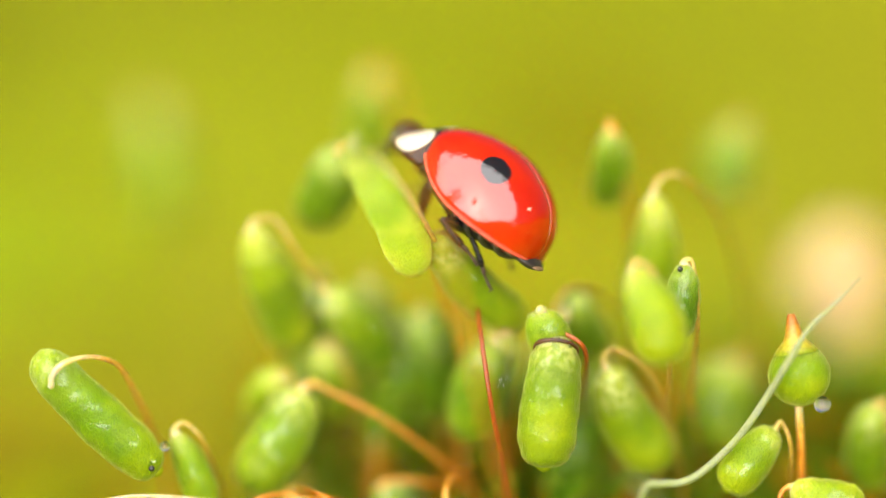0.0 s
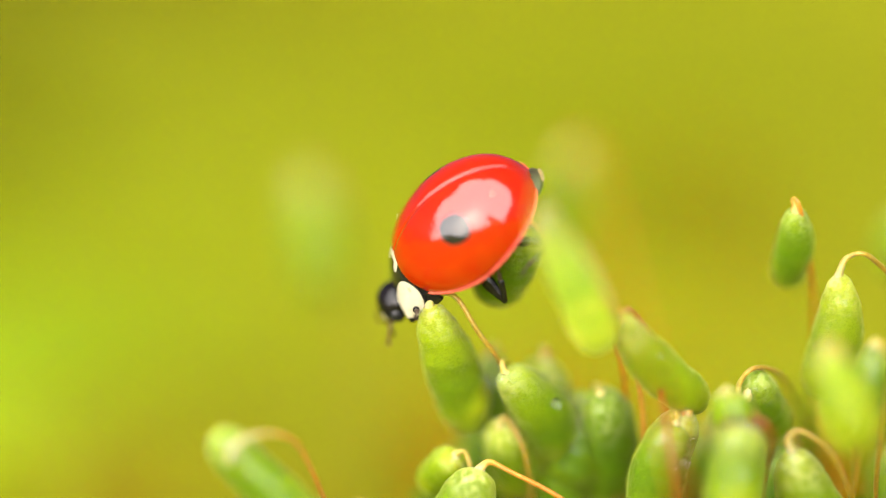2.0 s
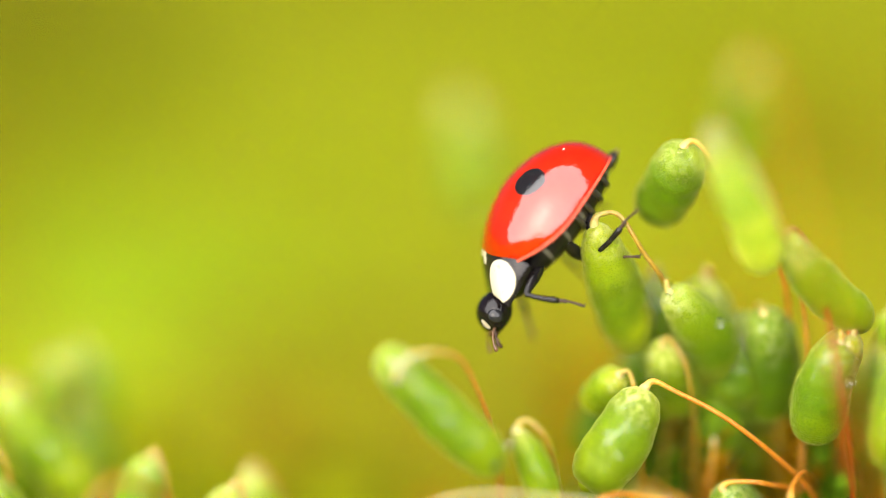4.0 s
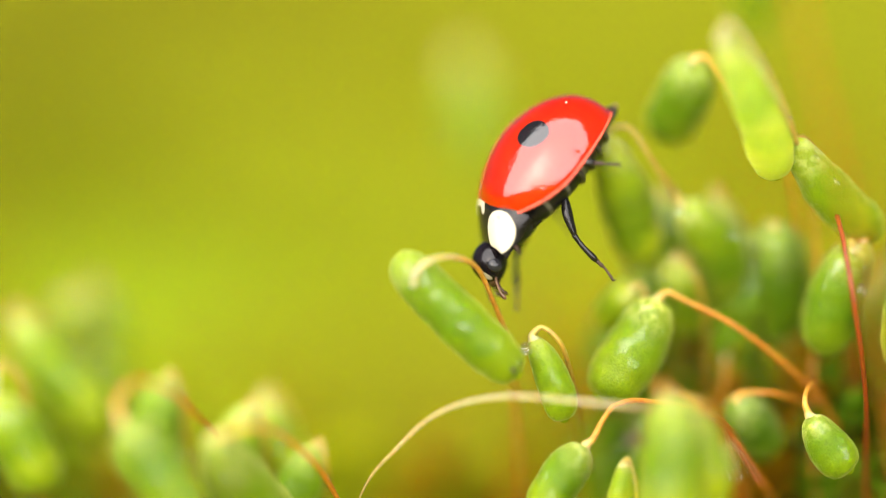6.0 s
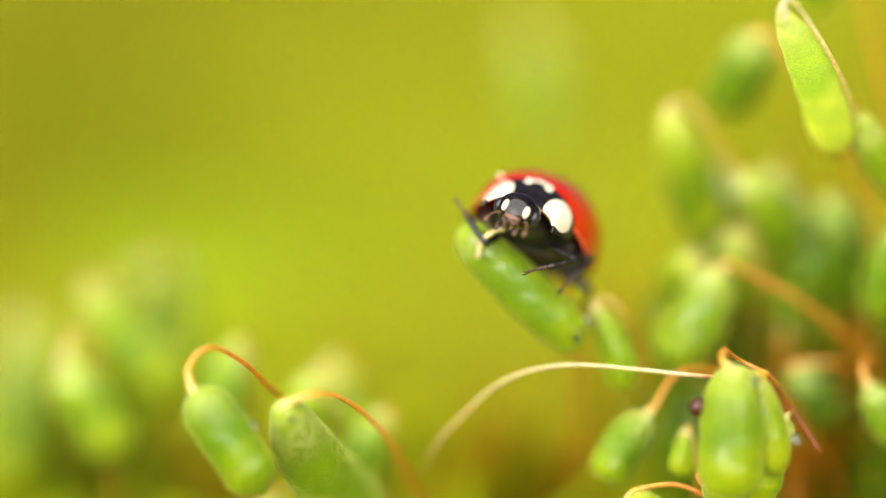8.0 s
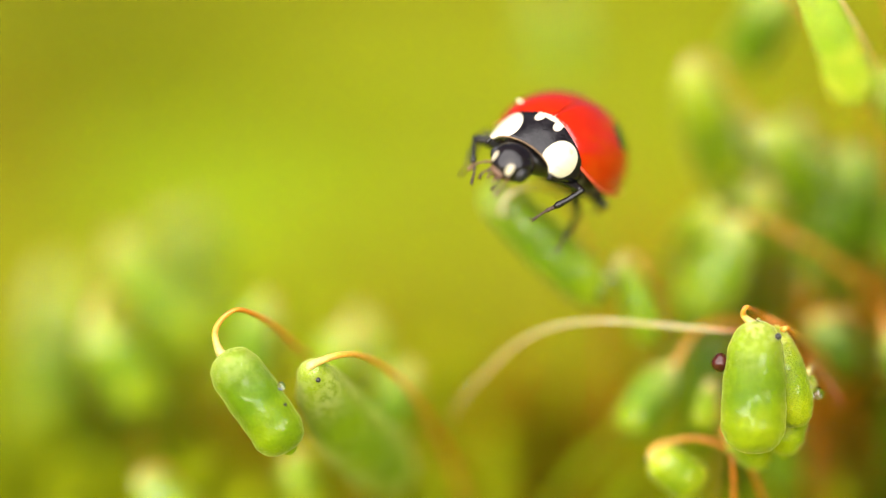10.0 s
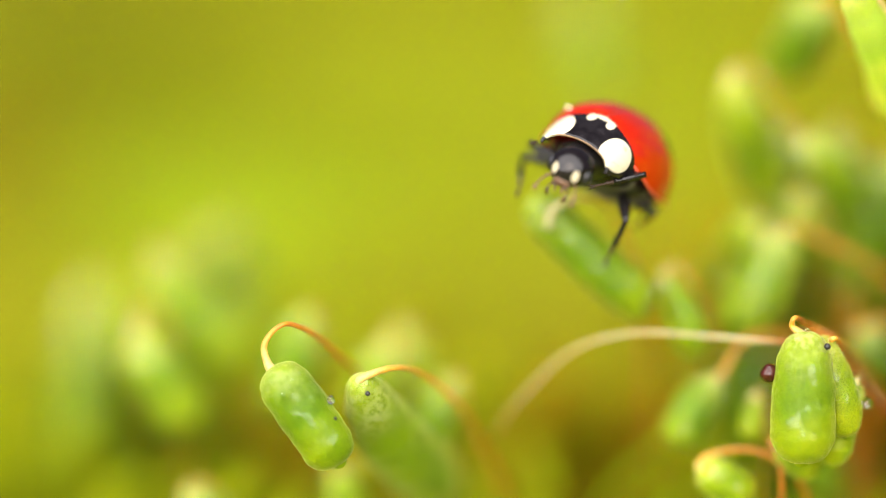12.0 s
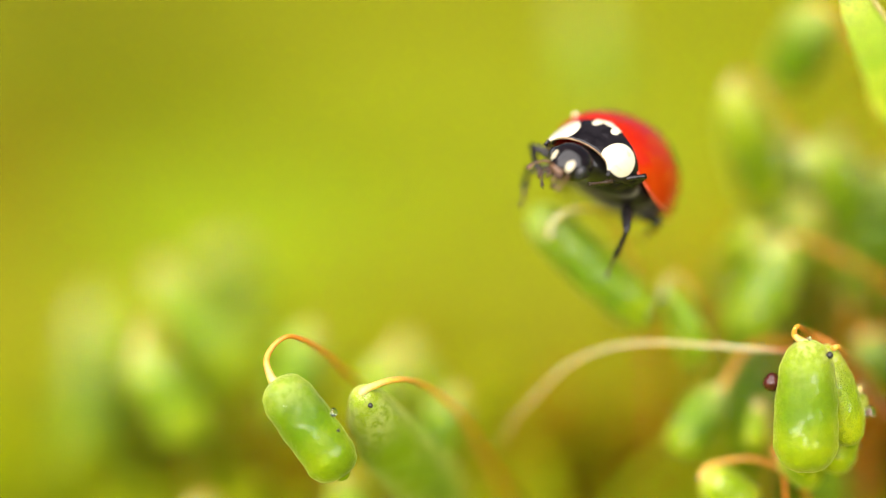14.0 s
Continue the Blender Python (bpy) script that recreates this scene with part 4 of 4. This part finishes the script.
sporophyte((9.45, 4.49, -0.47), (9.2, 4.32, -2.56), 0.88, [(9.45, 4.5, -0.41), (9.71, 4.49, -0.47), (9.85, 3.9, -3.79)], dull=True)
sporophyte((-0.01, 4.82, 1.4), (0.62, 4.62, -0.86), 0.70, [(-0.04, 4.82, 1.45), (0.12, 4.84, 1.52), (0.74, 4.47, -0.57), (1.02, 5.02, -6.09)], dull=True)
sporophyte((1.14, 4.32, 1.45), (1.37, 4.1, -0.92), 0.88, [(1.11, 4.33, 1.5), (1.27, 4.34, 1.58), (1.76, 3.97, -0.51), (1.92, 4.53, -6.01)], dull=True)
sporophyte((-13.38, 8.38, -1.44), (-14.18, 8.45, -3.34), 0.57, [(-13.94, 8.34, -1.65), (-13.78, 8.37, -1.51), (-13.24, 8.24, -2.22), (-12.86, 8.93, -6.95)], dull=True)
sporophyte((-15.31, 2.9, -3.1), (-14.03, 2.95, -5.18), 0.75, [(-15.08, 3.03, -2.42), (-14.93, 3.06, -2.25), (-14.41, 2.93, -2.97), (-14.08, 3.92, -6.01)], dull=True)
sporophyte((-11.29, 3.2, -2.6), (-11.92, 3.19, -4.95), 0.72, [(-11.27, 3.21, -2.55), (-11.1, 3.22, -2.48), (-10.84, 3.04, -3.48), (-10.72, 4.12, -6.03)], dull=True)
sporophyte((-9.42, 2.69, -3.15), (-9.8, 2.75, -5.11), 0.68, [(-9.4, 2.7, -3.1), (-9.23, 2.72, -3.03), (-9.03, 2.56, -3.91), (-8.91, 3.72, -5.94)], dull=True)
sporophyte((-7.88, 1.95, -3.92), (-8.38, 2.05, -5.62), 0.62, [(-7.86, 1.96, -3.87), (-7.73, 1.97, -3.79), (-7.62, 1.84, -4.54), (-7.48, 3.07, -6.2)], dull=True)
sporophyte((-13.42, 8.69, -2.53), (-12.76, 8.72, -4.7), 0.75, [(-13.45, 8.75, -2.21), (-13.27, 8.77, -2.11), (-12.75, 8.6, -3.04), (-12.58, 9.74, -5.24)], dull=True)


# ---- single things among the capsules
def glass_material():
    m, nt, b = material("water", 0.0)
    b.inputs["Transmission Weight"].default_value = 1.0
    b.inputs["IOR"].default_value = 1.33
    b.inputs["Base Color"].default_value = (1, 1, 1, 1)
    return m


WATER = glass_material()
DARK = beetle_black("dark_red_bead", 0.15, (0.035, 0.006, 0.004))

CAP = stalk_material("cap_orange", [(0.05, (0.252, 0.312, 0.018)), (0.4, (0.396, 0.3, 0.024)), (0.65, (0.38, 0.2, 0.02)), (0.95, (0.32, 0.11, 0.014))])
CUSHIONS = {"bright": moss_material("cushion_bright", (0.18, 0.246, 0.0072), (0.225, 0.306, 0.009), (0.264, 0.348, 0.0168)),
            "lime": moss_material("cushion_lime", (0.15, 0.188, 0.006), (0.2, 0.245, 0.0075), (0.235, 0.29, 0.012)),
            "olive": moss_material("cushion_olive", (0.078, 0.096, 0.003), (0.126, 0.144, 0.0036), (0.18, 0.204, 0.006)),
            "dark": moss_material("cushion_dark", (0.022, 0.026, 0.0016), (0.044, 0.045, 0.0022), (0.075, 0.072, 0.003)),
            "brown": moss_material("cushion_brown", (0.168, 0.108, 0.0048), (0.228, 0.156, 0.006), (0.264, 0.204, 0.012))}
TONES = {"bright": "bright yellow-green", "lime": "lime green", "olive": "olive green", "dark": "dark olive", "brown": "withered brown"}


def moss_cushion(x, y, r, tone):
    """A low bumpy cushion of moss on the ground."""
    bm = bmesh.new()
    n, m = 30, 9
    rows = [[bm.verts.new((0, 0, 0))]]
    for j in range(1, m + 1):
        rows.append([bm.verts.new((r * j / m * math.cos(2 * math.pi * k / n) * 1.1 * MM, r * j / m * math.sin(2 * math.pi * k / n) * 1.5 * MM, 0)) for k in range(n)])
    for row in rows:
        for v in row:
            d = math.hypot(v.co.x / 1.1, v.co.y / 1.5) / MM / r
            q = Vector((v.co.x / MM + x, v.co.y / MM + y, 0))
            v.co.z = (max(0, 1 - d ** 2.2) * r * (0.22 if tone == "bright" else 0.05) + noise.noise(q * 0.35) * 0.25 * (1.1 - d) - (1.6 if d > 0.97 else 0.0)) * MM
    for k in range(n):
        bm.faces.new((rows[0][0], rows[1][k], rows[1][(k + 1) % n]))
    for a, b in zip(rows[1:], rows[2:]):
        for k in range(n):
            bm.faces.new((a[k], b[k], b[(k + 1) % n], a[(k + 1) % n]))
    ob = part("moss_cushion", bm, CUSHIONS[tone], None)
    ob.location = Vector((x, y, GROUND_Z + 0.4)) * MM
    return tagged(ob, TONES[tone] + " low cushion of moss on the ground", "moss cushion", "moss cushions")


PETAL = moss_material("petal_peach", (0.46, 0.30, 0.12), (0.49, 0.36, 0.17), (0.51, 0.40, 0.22))


def dead_petal(at, r):
    """A pale fallen petal, curled, held up on the moss by its stem."""
    at = Vector(at)
    base = Vector((at.x, at.y, GROUND_Z))
    e = thing("fallen_petal", base, "pale peach fallen petal standing in the moss", "petal")
    bm = bmesh.new()
    n = 10
    grid = [[bm.verts.new(((at - base) + Vector(((u - 0.5) * 2 * r * math.sin(math.pi * (0.12 + 0.8 * v)), 0.5 * r * (u - 0.5) ** 2 * 4, (v - 0.5) * 2.2 * r))) * MM)
             for u in (i / n for i in range(n + 1))] for v in (j / n for j in range(n + 1))]
    for a, b in zip(grid, grid[1:]):
        for k in range(n):
            bm.faces.new((a[k], a[k + 1], b[k + 1], b[k]))
    ob = part("petal", bm, PETAL, e)
    so = ob.modifiers.new("thickness", 'SOLIDIFY')
    so.thickness = 0.15 * MM
    bm = bmesh.new()
    tube(bm, smooth_curve([at - Vector((0, 0, r)), (at + base) / 2 + Vector((0.3, 0, 0)), base], 6), 0.15, base, 8)
    part("stem", bm, STALK, e)


def drop(at, r, mat=WATER, label="clear round water drop clinging to a capsule", name="water_drop", cat="water drop"):
    bm = bmesh.new()
    bmesh.ops.create_uvsphere(bm, u_segments=20, v_segments=14, radius=r * MM)
    for v in bm.verts:
        if v.co.z > 0:
            v.co.x *= 1 - 0.25 * v.co.z / (r * MM)
            v.co.y *= 1 - 0.25 * v.co.z / (r * MM)
    ob = part(name, bm, mat, None)
    spot, out = min(SKINS, key=lambda q: (q[0] - Vector(at) * MM).length)
    ob.location = Vector(at) * MM if (spot - Vector(at) * MM).length < 1.1 * r * MM else spot + (Vector(at) * MM - spot).normalized() * 0.7 * r * MM
    return tagged(ob, label, cat, "water drops" if mat is WATER else "")


def thread(pts, r, mat, label, name="dry_thread"):
    bm = bmesh.new()
    base = Vector(pts[-1])
    tube(bm, smooth_curve(pts, 8), profile([(0, r * 0.3), (0.25, r), (0.8, r * 1.1), (1, r)]), base, 8)
    ob = part(name, bm, mat, None)
    ob.location = base * MM
    return tagged(ob, label, "stalk")


GREY = moss_material("grey_stem", (0.108, 0.144, 0.06), (0.18, 0.216, 0.108), (0.252, 0.288, 0.18))


def pointed_capsule(c, r, tip):
    """A round young capsule with an orange pointed cap, on a grey-green stem."""
    c, tip = Vector(c), Vector(tip)
    base = Vector((c.x + 0.3, c.y + 0.4, GROUND_Z))
    e = thing("round_moss_capsule", base, "round green moss capsule with a pointed orange cap", "moss capsule")
    bm = bmesh.new()
    bmesh.ops.create_uvsphere(bm, u_segments=24, v_segments=16, radius=r * MM, matrix=Matrix.Translation((c - base) * MM))
    way = bm.verts.layers.float.new("along")
    for v in bm.verts:
        v[way] = 0.55 + 0.4 * (v.co.z / MM - (c - base).z) / r * -1
    SKINS.extend((v.co + base * MM, (v.co + base * MM - c * MM).normalized()) for v in bm.verts)
    part("capsule", bm, CAPSULE, e)
    bm = bmesh.new()
    d = (tip - c)
    tube(bm, [c + d * k for k in (0.36, 0.46, 0.56, 0.68, 0.84, 1.0)], profile([(0, r * 0.74), (0.18, r * 0.6), (0.4, r * 0.38), (0.7, r * 0.24), (1, r * 0.12)]), base, 16)
    part("cap", bm, CAP, e, "pointed orange cap")
    bm = bmesh.new()
    tube(bm, smooth_curve([c - Vector((0, 0, r * 0.9)), c + Vector((0.1, 0.2, -2.5)), base], 6), 0.09, base, 8)
    part("stalk", bm, STALK, e)


# invented cushions that give the far ground its darker and paler areas
moss_cushion(-11.8, 82.6, 5.0, 'lime')
moss_cushion(-9.4, 62.0, 3.6, 'lime')
moss_cushion(-14.5, 31.5, 2.6, 'bright')
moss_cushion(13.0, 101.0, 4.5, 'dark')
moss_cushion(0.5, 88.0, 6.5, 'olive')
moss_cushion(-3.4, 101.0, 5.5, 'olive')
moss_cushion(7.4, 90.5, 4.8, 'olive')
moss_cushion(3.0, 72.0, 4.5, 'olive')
moss_cushion(-15.7, 49.4, 3.9, 'bright')
moss_cushion(-13.4, 43.8, 4.4, 'bright')
moss_cushion(-9.0, 53.6, 2.7, 'olive')
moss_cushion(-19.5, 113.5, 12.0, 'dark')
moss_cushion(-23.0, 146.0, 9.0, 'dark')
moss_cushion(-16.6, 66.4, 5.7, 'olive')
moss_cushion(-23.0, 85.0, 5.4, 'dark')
moss_cushion(-24.0, 88.2, 4.3, 'brown')
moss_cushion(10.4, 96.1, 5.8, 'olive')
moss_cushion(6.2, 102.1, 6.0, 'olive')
moss_cushion(-8.6, 41.6, 3.8, 'lime')
moss_cushion(11.7, 74.3, 4.0, 'olive')
moss_cushion(10.5, 94.0, 4.3, 'olive')
moss_cushion(6.0, 60.1, 3.7, 'bright')
moss_cushion(-20.5, 70.1, 4.2, 'olive')
moss_cushion(3.3, 31.4, 3.2, 'lime')
moss_cushion(-6.6, 31.5, 3.2, 'lime')
moss_cushion(-13.2, 67.4, 3.4, 'olive')
moss_cushion(-12.2, 18.1, 2.5, 'bright')
moss_cushion(-7.2, 22.6, 1.9, 'brown')
moss_cushion(-3.6, 21.0, 2.6, 'brown')
moss_cushion(-7.1, 15.2, 2.6, 'brown')
moss_cushion(5.6, 48.9, 3.8, 'lime')
moss_cushion(-24.0, 110.0, 4.8, 'brown')
dead_petal((12.6, 12.22, -0.35), 1.35)
pointed_capsule((10.81, 0.15, 0.26), 0.70, (10.62, 0.38, 1.59))
drop((11.3, -0.36, -0.29), 0.19)
thread([(12.12, -0.35, 2.6), (11.57, -0.45, 2.05), (10.95, -0.56, 1.44), (10.52, -0.68, 0.76), (10.16, -0.59, 0.1), (9.49, -0.47, -0.96), (8.7, -0.2, -1.85), (8.2, -0.2, -2.12), (7.8, 0.0, -2.2), (7.4, 0.5, -2.5), (7.2, 1.1, -4.2), (7.05, 1.5, -6.5), (7.0, 1.7, -9.2)], 0.08, GREY, 'grey-green dead stem leaning beside a round capsule', 'dead_stem')
thread([(-6.92, 0.19, -4.91), (-6.82, 0.04, -4.58), (-6.55, -0.08, -4.10), (-6.11, -0.20, -3.61), (-5.52, -0.40, -2.98), (-4.95, -0.64, -2.58), (-4.28, -0.90, -2.33), (-3.43, -1.22, -2.20), (-2.20, -1.40, -2.26), (-1.23, -1.56, -2.33), (-0.62, -1.66, -2.36), (0.63, -1.55, -2.46), (1.18, -1.13, -3.04), (1.93, -1.32, -4.13)], 0.046, STRAW, 'long pale dry stalk bowed over the moss', 'bowed_stalk')
thread([(-5.3, 3.3, -8.6), (-4.5, 3.2, -7.3), (-3.7, 3.1, -6.3), (-2.8, 3.0, -5.5), (-2.1, 2.9, -4.9), (-1.75, 3.1, -4.8), (-1.6, 3.5, -5.6), (-1.5, 3.8, -9.2)], 0.1, LID, 'pale green dead stem bent over between the capsules', 'dead_stem')
drop((-1.02, -2.78, -2.84), 0.22, DARK, 'dark red glossy bead beside a capsule', 'red_bead', 'bead')
drop((1.37, -2.86, -3.54), 0.14)
drop((1.72, -1.5, -4.6), 0.16)
drop((1.52, -1.75, -4.25), 0.10)
drop((-11.69, -3.88, -3.01), 0.07)
drop((-3.09, -0.22, -1.23), 0.12)
drop((-0.06, 1.92, 1.66), 0.12)
drop((4.6, 0.97, -0.25), 0.13)
drop((8.17, -0.71, -0.54), 0.05)
drop((-3.39, -0.87, -1.51), 0.07)
drop((-10.44, -3.39, -3.12), 0.10)
drop((1.87, 2.19, 0.89), 0.13)
drop((-0.06, -3.14, -1.67), 0.05)
drop((0.48, 2.57, 4.8), 0.12)
drop((-4.29, -0.79, -0.46), 0.05)
drop((5.09, -0.26, 1.38), 0.06)
drop((5.58, -0.31, 1.41), 0.05)
drop((5.93, -0.3, 1.17), 0.05)
drop((3.39, 0.21, 2.94), 0.08)
drop((3.06, 0.18, 3.03), 0.06)
drop((3.86, 0.52, 2.37), 0.06)
drop((-5.61, -0.49, 0.68), 0.05)
drop((8.08, 0.23, 2.72), 0.06)
# black blob standing in for the dark notch at this capsule's top
drop((0.49, -3.32, -2.11), 0.08, BLACK, 'small dark speck on a capsule', 'dark_speck', 'speck')
drop((-9.66, -3.81, -3.18), 0.06, BLACK, 'small dark speck on a capsule', 'dark_speck', 'speck')
drop((-10.32, -3.86, -3.45), 0.04, BLACK, 'small dark speck on a capsule', 'dark_speck', 'speck')
drop((-3.47, -0.82, -1.75), 0.07, BLACK, 'small dark speck on a capsule', 'dark_speck', 'speck')
drop((8.04, 0.27, 2.69), 0.06, BLACK, 'small dark speck on a capsule', 'dark_speck', 'speck')
drop((-5.35, -0.48, 0.63), 0.030)
drop((-4.47, -0.76, -0.78), 0.035)
drop((-2.76, -0.08, -2.11), 0.030)
drop((-2.58, -0.11, -2.61), 0.035)
drop((-2.7, -0.08, -1.99), 0.035)
drop((-0.58, 2.83, 1.03), 0.035)
drop((-0.61, 2.85, 0.93), 0.030)
drop((0.52, 2.79, 4.22), 0.030)
drop((0.53, 2.9, 4), 0.035)
drop((-0.27, 3.38, 3.47), 0.030)
drop((1.59, -0.13, 3.47), 0.035)
drop((1.89, -0.14, 3.62), 0.050)
drop((0.95, -0.97, 4.9), 0.050)
drop((3.65, 0.95, 2.24), 0.050)
drop((3.4, 0.96, 2.07), 0.035)
drop((3.85, 1.07, 2.06), 0.050)
drop((4.85, -0.59, -0.16), 0.050)
drop((5.6, -0.67, -0.06), 0.035)
drop((4.89, -0.74, -0.65), 0.035)
drop((6.56, 0.74, -0.76), 0.050)
drop((7.27, 0.69, -0.31), 0.035)
drop((7.43, 0.93, -1.53), 0.025)
drop((7, 2.67, 2.18), 0.030)
drop((7.7, 2.81, 1.52), 0.025)
drop((7.74, 2.3, 2.99), 0.025)
drop((10.17, -0.38, -1.28), 0.030)
drop((9.73, -0.49, -2.13), 0.025)
drop((10.17, -0.32, -1.17), 0.030)
drop((10.91, -0.68, -1.92), 0.025)
drop((10.79, -0.8, -2.28), 0.025)
drop((11.32, -0.8, -1.94), 0.030)
drop((-0.76, 0.97, -0.77), 0.050)
drop((-1.22, 0.82, -1.3), 0.030)
drop((-0.17, 1.11, -1.1), 0.035)
drop((0.76, 2.78, 0.27), 0.035)
drop((1.15, 2.66, 1.11), 0.050)
drop((0.82, 2.66, 0.48), 0.025)
drop((3.36, 1.43, -0.62), 0.030)
drop((4.09, 1.22, -0.31), 0.035)
drop((4.17, 1.53, -0.99), 0.030)
drop((-0.13, -3.89, -3.25), 0.035)
drop((-0.6, -3.51, -2.41), 0.035)
drop((-0.68, -3.59, -2.63), 0.025)
drop((0.78, -3.23, -3.04), 0.025)
drop((0.68, -3.16, -2.58), 0.030)
drop((0.3, -3.13, -2.42), 0.025)
drop((-11.47, -3.83, -2.97), 0.035)
drop((-11.48, -3.61, -2.69), 0.035)
drop((3.71, -0.23, -3.41), 0.025)
drop((3.31, -0.17, -3.03), 0.030)
drop((3.11, -0.14, -3.14), 0.030)
drop((4.39, 1.4, 0.35), 0.030)
drop((4.52, 1.49, 0.28), 0.050)


def back_row():
    """More capsules behind, crowded under the front ones."""
    rnd = random.Random(11)
    for i in range(28):
        x, y = rnd.uniform(-1.5, 13.5), rnd.uniform(3.2, 8.5)
        top = rnd.uniform(-4.5, 0.6) - 0.12 * y
        ln, a = rnd.uniform(1.8, 2.7), rnd.uniform(-0.5, 0.5)
        neck = Vector((x, y, top))
        end = neck + Vector((math.sin(a) * ln, 0.2, -math.cos(a) * ln))
        sx = 1 if rnd.random() < 0.7 else -1
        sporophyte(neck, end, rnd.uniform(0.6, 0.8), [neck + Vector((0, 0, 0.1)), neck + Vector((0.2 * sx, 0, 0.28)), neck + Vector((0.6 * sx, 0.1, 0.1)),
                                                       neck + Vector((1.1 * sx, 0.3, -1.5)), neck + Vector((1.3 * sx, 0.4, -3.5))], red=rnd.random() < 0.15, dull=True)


def bare_stalks():
    """Young rusty stalks that bear no capsule yet."""
    rnd = random.Random(4)
    for i in range(9):
        x, y = rnd.uniform(-2.5, 14), rnd.uniform(2.8, 8.0)
        top = rnd.uniform(-3.5, 1.2) - 0.1 * y
        foot = Vector((x + rnd.uniform(-1, 1), y + rnd.uniform(0, 1), GROUND_Z - 0.3))
        tip = Vector((x, y, top))
        bm = bmesh.new()
        mid = (foot + tip) / 2 + Vector((rnd.uniform(-0.4, 0.4), 0, 0))
        tube(bm, smooth_curve([tip, tip - Vector((0.05, 0, 0.7)), mid, foot], 6), profile([(0, 0.02), (0.08, 0.09), (0.16, 0.055), (1, 0.07)]), foot, 8)
        ob = part("young_stalk", bm, STALK_RED if rnd.random() < 0.6 else STALK, None)
        ob.location = foot * MM
        tagged(ob, "thin rusty moss stalk with a pointed tip", "stalk", "young stalks")


back_row()
bare_stalks()


def leafy_bed(seed, count, x0, x1, y0, y1, tall, mat, label):
    """Leafy moss shoots that carpet the ground under the capsules, too many to count."""
    rnd = random.Random(seed)
    verts, faces = [], []

    def blade(p, d, n, ln, wd):
        k = len(verts)
        s = d.cross(n).normalized()
        for u, ww, b in ((0, 0.35, 0), (0.35, 1, 0.05), (0.7, 0.7, 0.03), (1, 0.02, -0.12)):
            q = p + d * ln * u + n * b * ln
            verts.extend((tuple((q - s * wd * ww) * MM), tuple((q + n * wd * 0.25) * MM), tuple((q + s * wd * ww) * MM)))
        for i in range(3):
            a = k + 3 * i
            faces.extend(((a, a + 1, a + 4, a + 3), (a + 1, a + 2, a + 5, a + 4)))

    for i in range(count):
        x, y = rnd.uniform(x0, x1), rnd.uniform(y0, y1)
        hgt = rnd.uniform(1.5, 3.6) + max(0, noise.noise(Vector((x, y, 7)) * 0.12)) * 3.0 + rnd.uniform(0.2, 1) * tall
        lean = Vector((rnd.uniform(-0.25, 0.25), rnd.uniform(-0.25, 0.25), 1)).normalized()
        foot = Vector((x, y, GROUND_Z - 0.6))
        m = int(10 + hgt * 3)
        for j in range(m):
            f = j / m
            a = j * 2.4 + rnd.random()
            out = Vector((math.cos(a), math.sin(a), 0.5 + 0.7 * f)).normalized()
            n = Vector((-out.x * 0.6, -out.y * 0.6, 1)).normalized()
            n = (n - out * n.dot(out)).normalized()
            blade(foot + lean * hgt * f, out, n, rnd.uniform(0.8, 1.3) * (1 - 0.35 * f), rnd.uniform(0.2, 0.3))
    me = bpy.data.meshes.new("leafy_moss")
    me.from_pydata(verts, [], faces)
    for p in me.polygons:
        p.use_smooth = True
    me.materials.append(mat)
    tagged(new("leafy_moss", me), label, "moss", kind="stuff")


leafy_bed(5, 420, -22, 24, 2.5, 22, 0.0, LEAF, "dense carpet of small pointed yellow-green moss leaves")
leafy_bed(9, 300, 0.5, 14, 3.6, 9, 4.8, LEAF_BROWN, "rust-brown withered shoots among the green ones")
# their dark green also stands in for the shade inside the clump
leafy_bed(8, 330, -0.5, 15, 3.2, 11, 5.0, LEAF_DARK, "taller dark green leafy moss shoots, toned as shade between the capsules")
leafy_bed(30, 15, -16.8, -13.6, 8.0, 11.0, 2.6, LEAF_DARK, "dark green leafy moss shoots behind a group of capsules")
leafy_bed(31, 11, -6.2, -2.5, 7.0, 10.0, 0.5, LEAF_BROWN, "withered rust-brown leafy moss shoots")
leafy_bed(32, 12, -14.5, -11.0, 8.0, 10.5, 0.6, LEAF_BROWN, "withered rust-brown leafy moss shoots")
leafy_bed(33, 34, 0.8, 3.2, 6.5, 9.5, 3.8, LEAF_BROWN, "tall rust-brown withered shoots among the capsules")
leafy_bed(20, 14, 4.9, 8.9, 52.0, 56.5, 1.5, LEAF_BROWN, 'withered rust-brown leafy moss shoots')
leafy_bed(21, 14, -1.6, 2.4, 18.2, 22.7, 1.5, LEAF_BROWN, 'withered rust-brown leafy moss shoots')
leafy_bed(22, 14, 6.0, 10.0, 14.8, 19.3, 1.5, LEAF_BROWN, 'withered rust-brown leafy moss shoots')
leafy_bed(23, 14, 0.2, 4.2, 29.3, 33.8, 1.5, LEAF_BROWN, 'withered rust-brown leafy moss shoots')


def motions():
    walk(beetle, BEETLE_ROWS)
    walk(head, HEAD_ROWS)
    for thigh, upper, shin, lower in legs:
        walk(thigh, upper)
        walk(shin, lower)


motions()
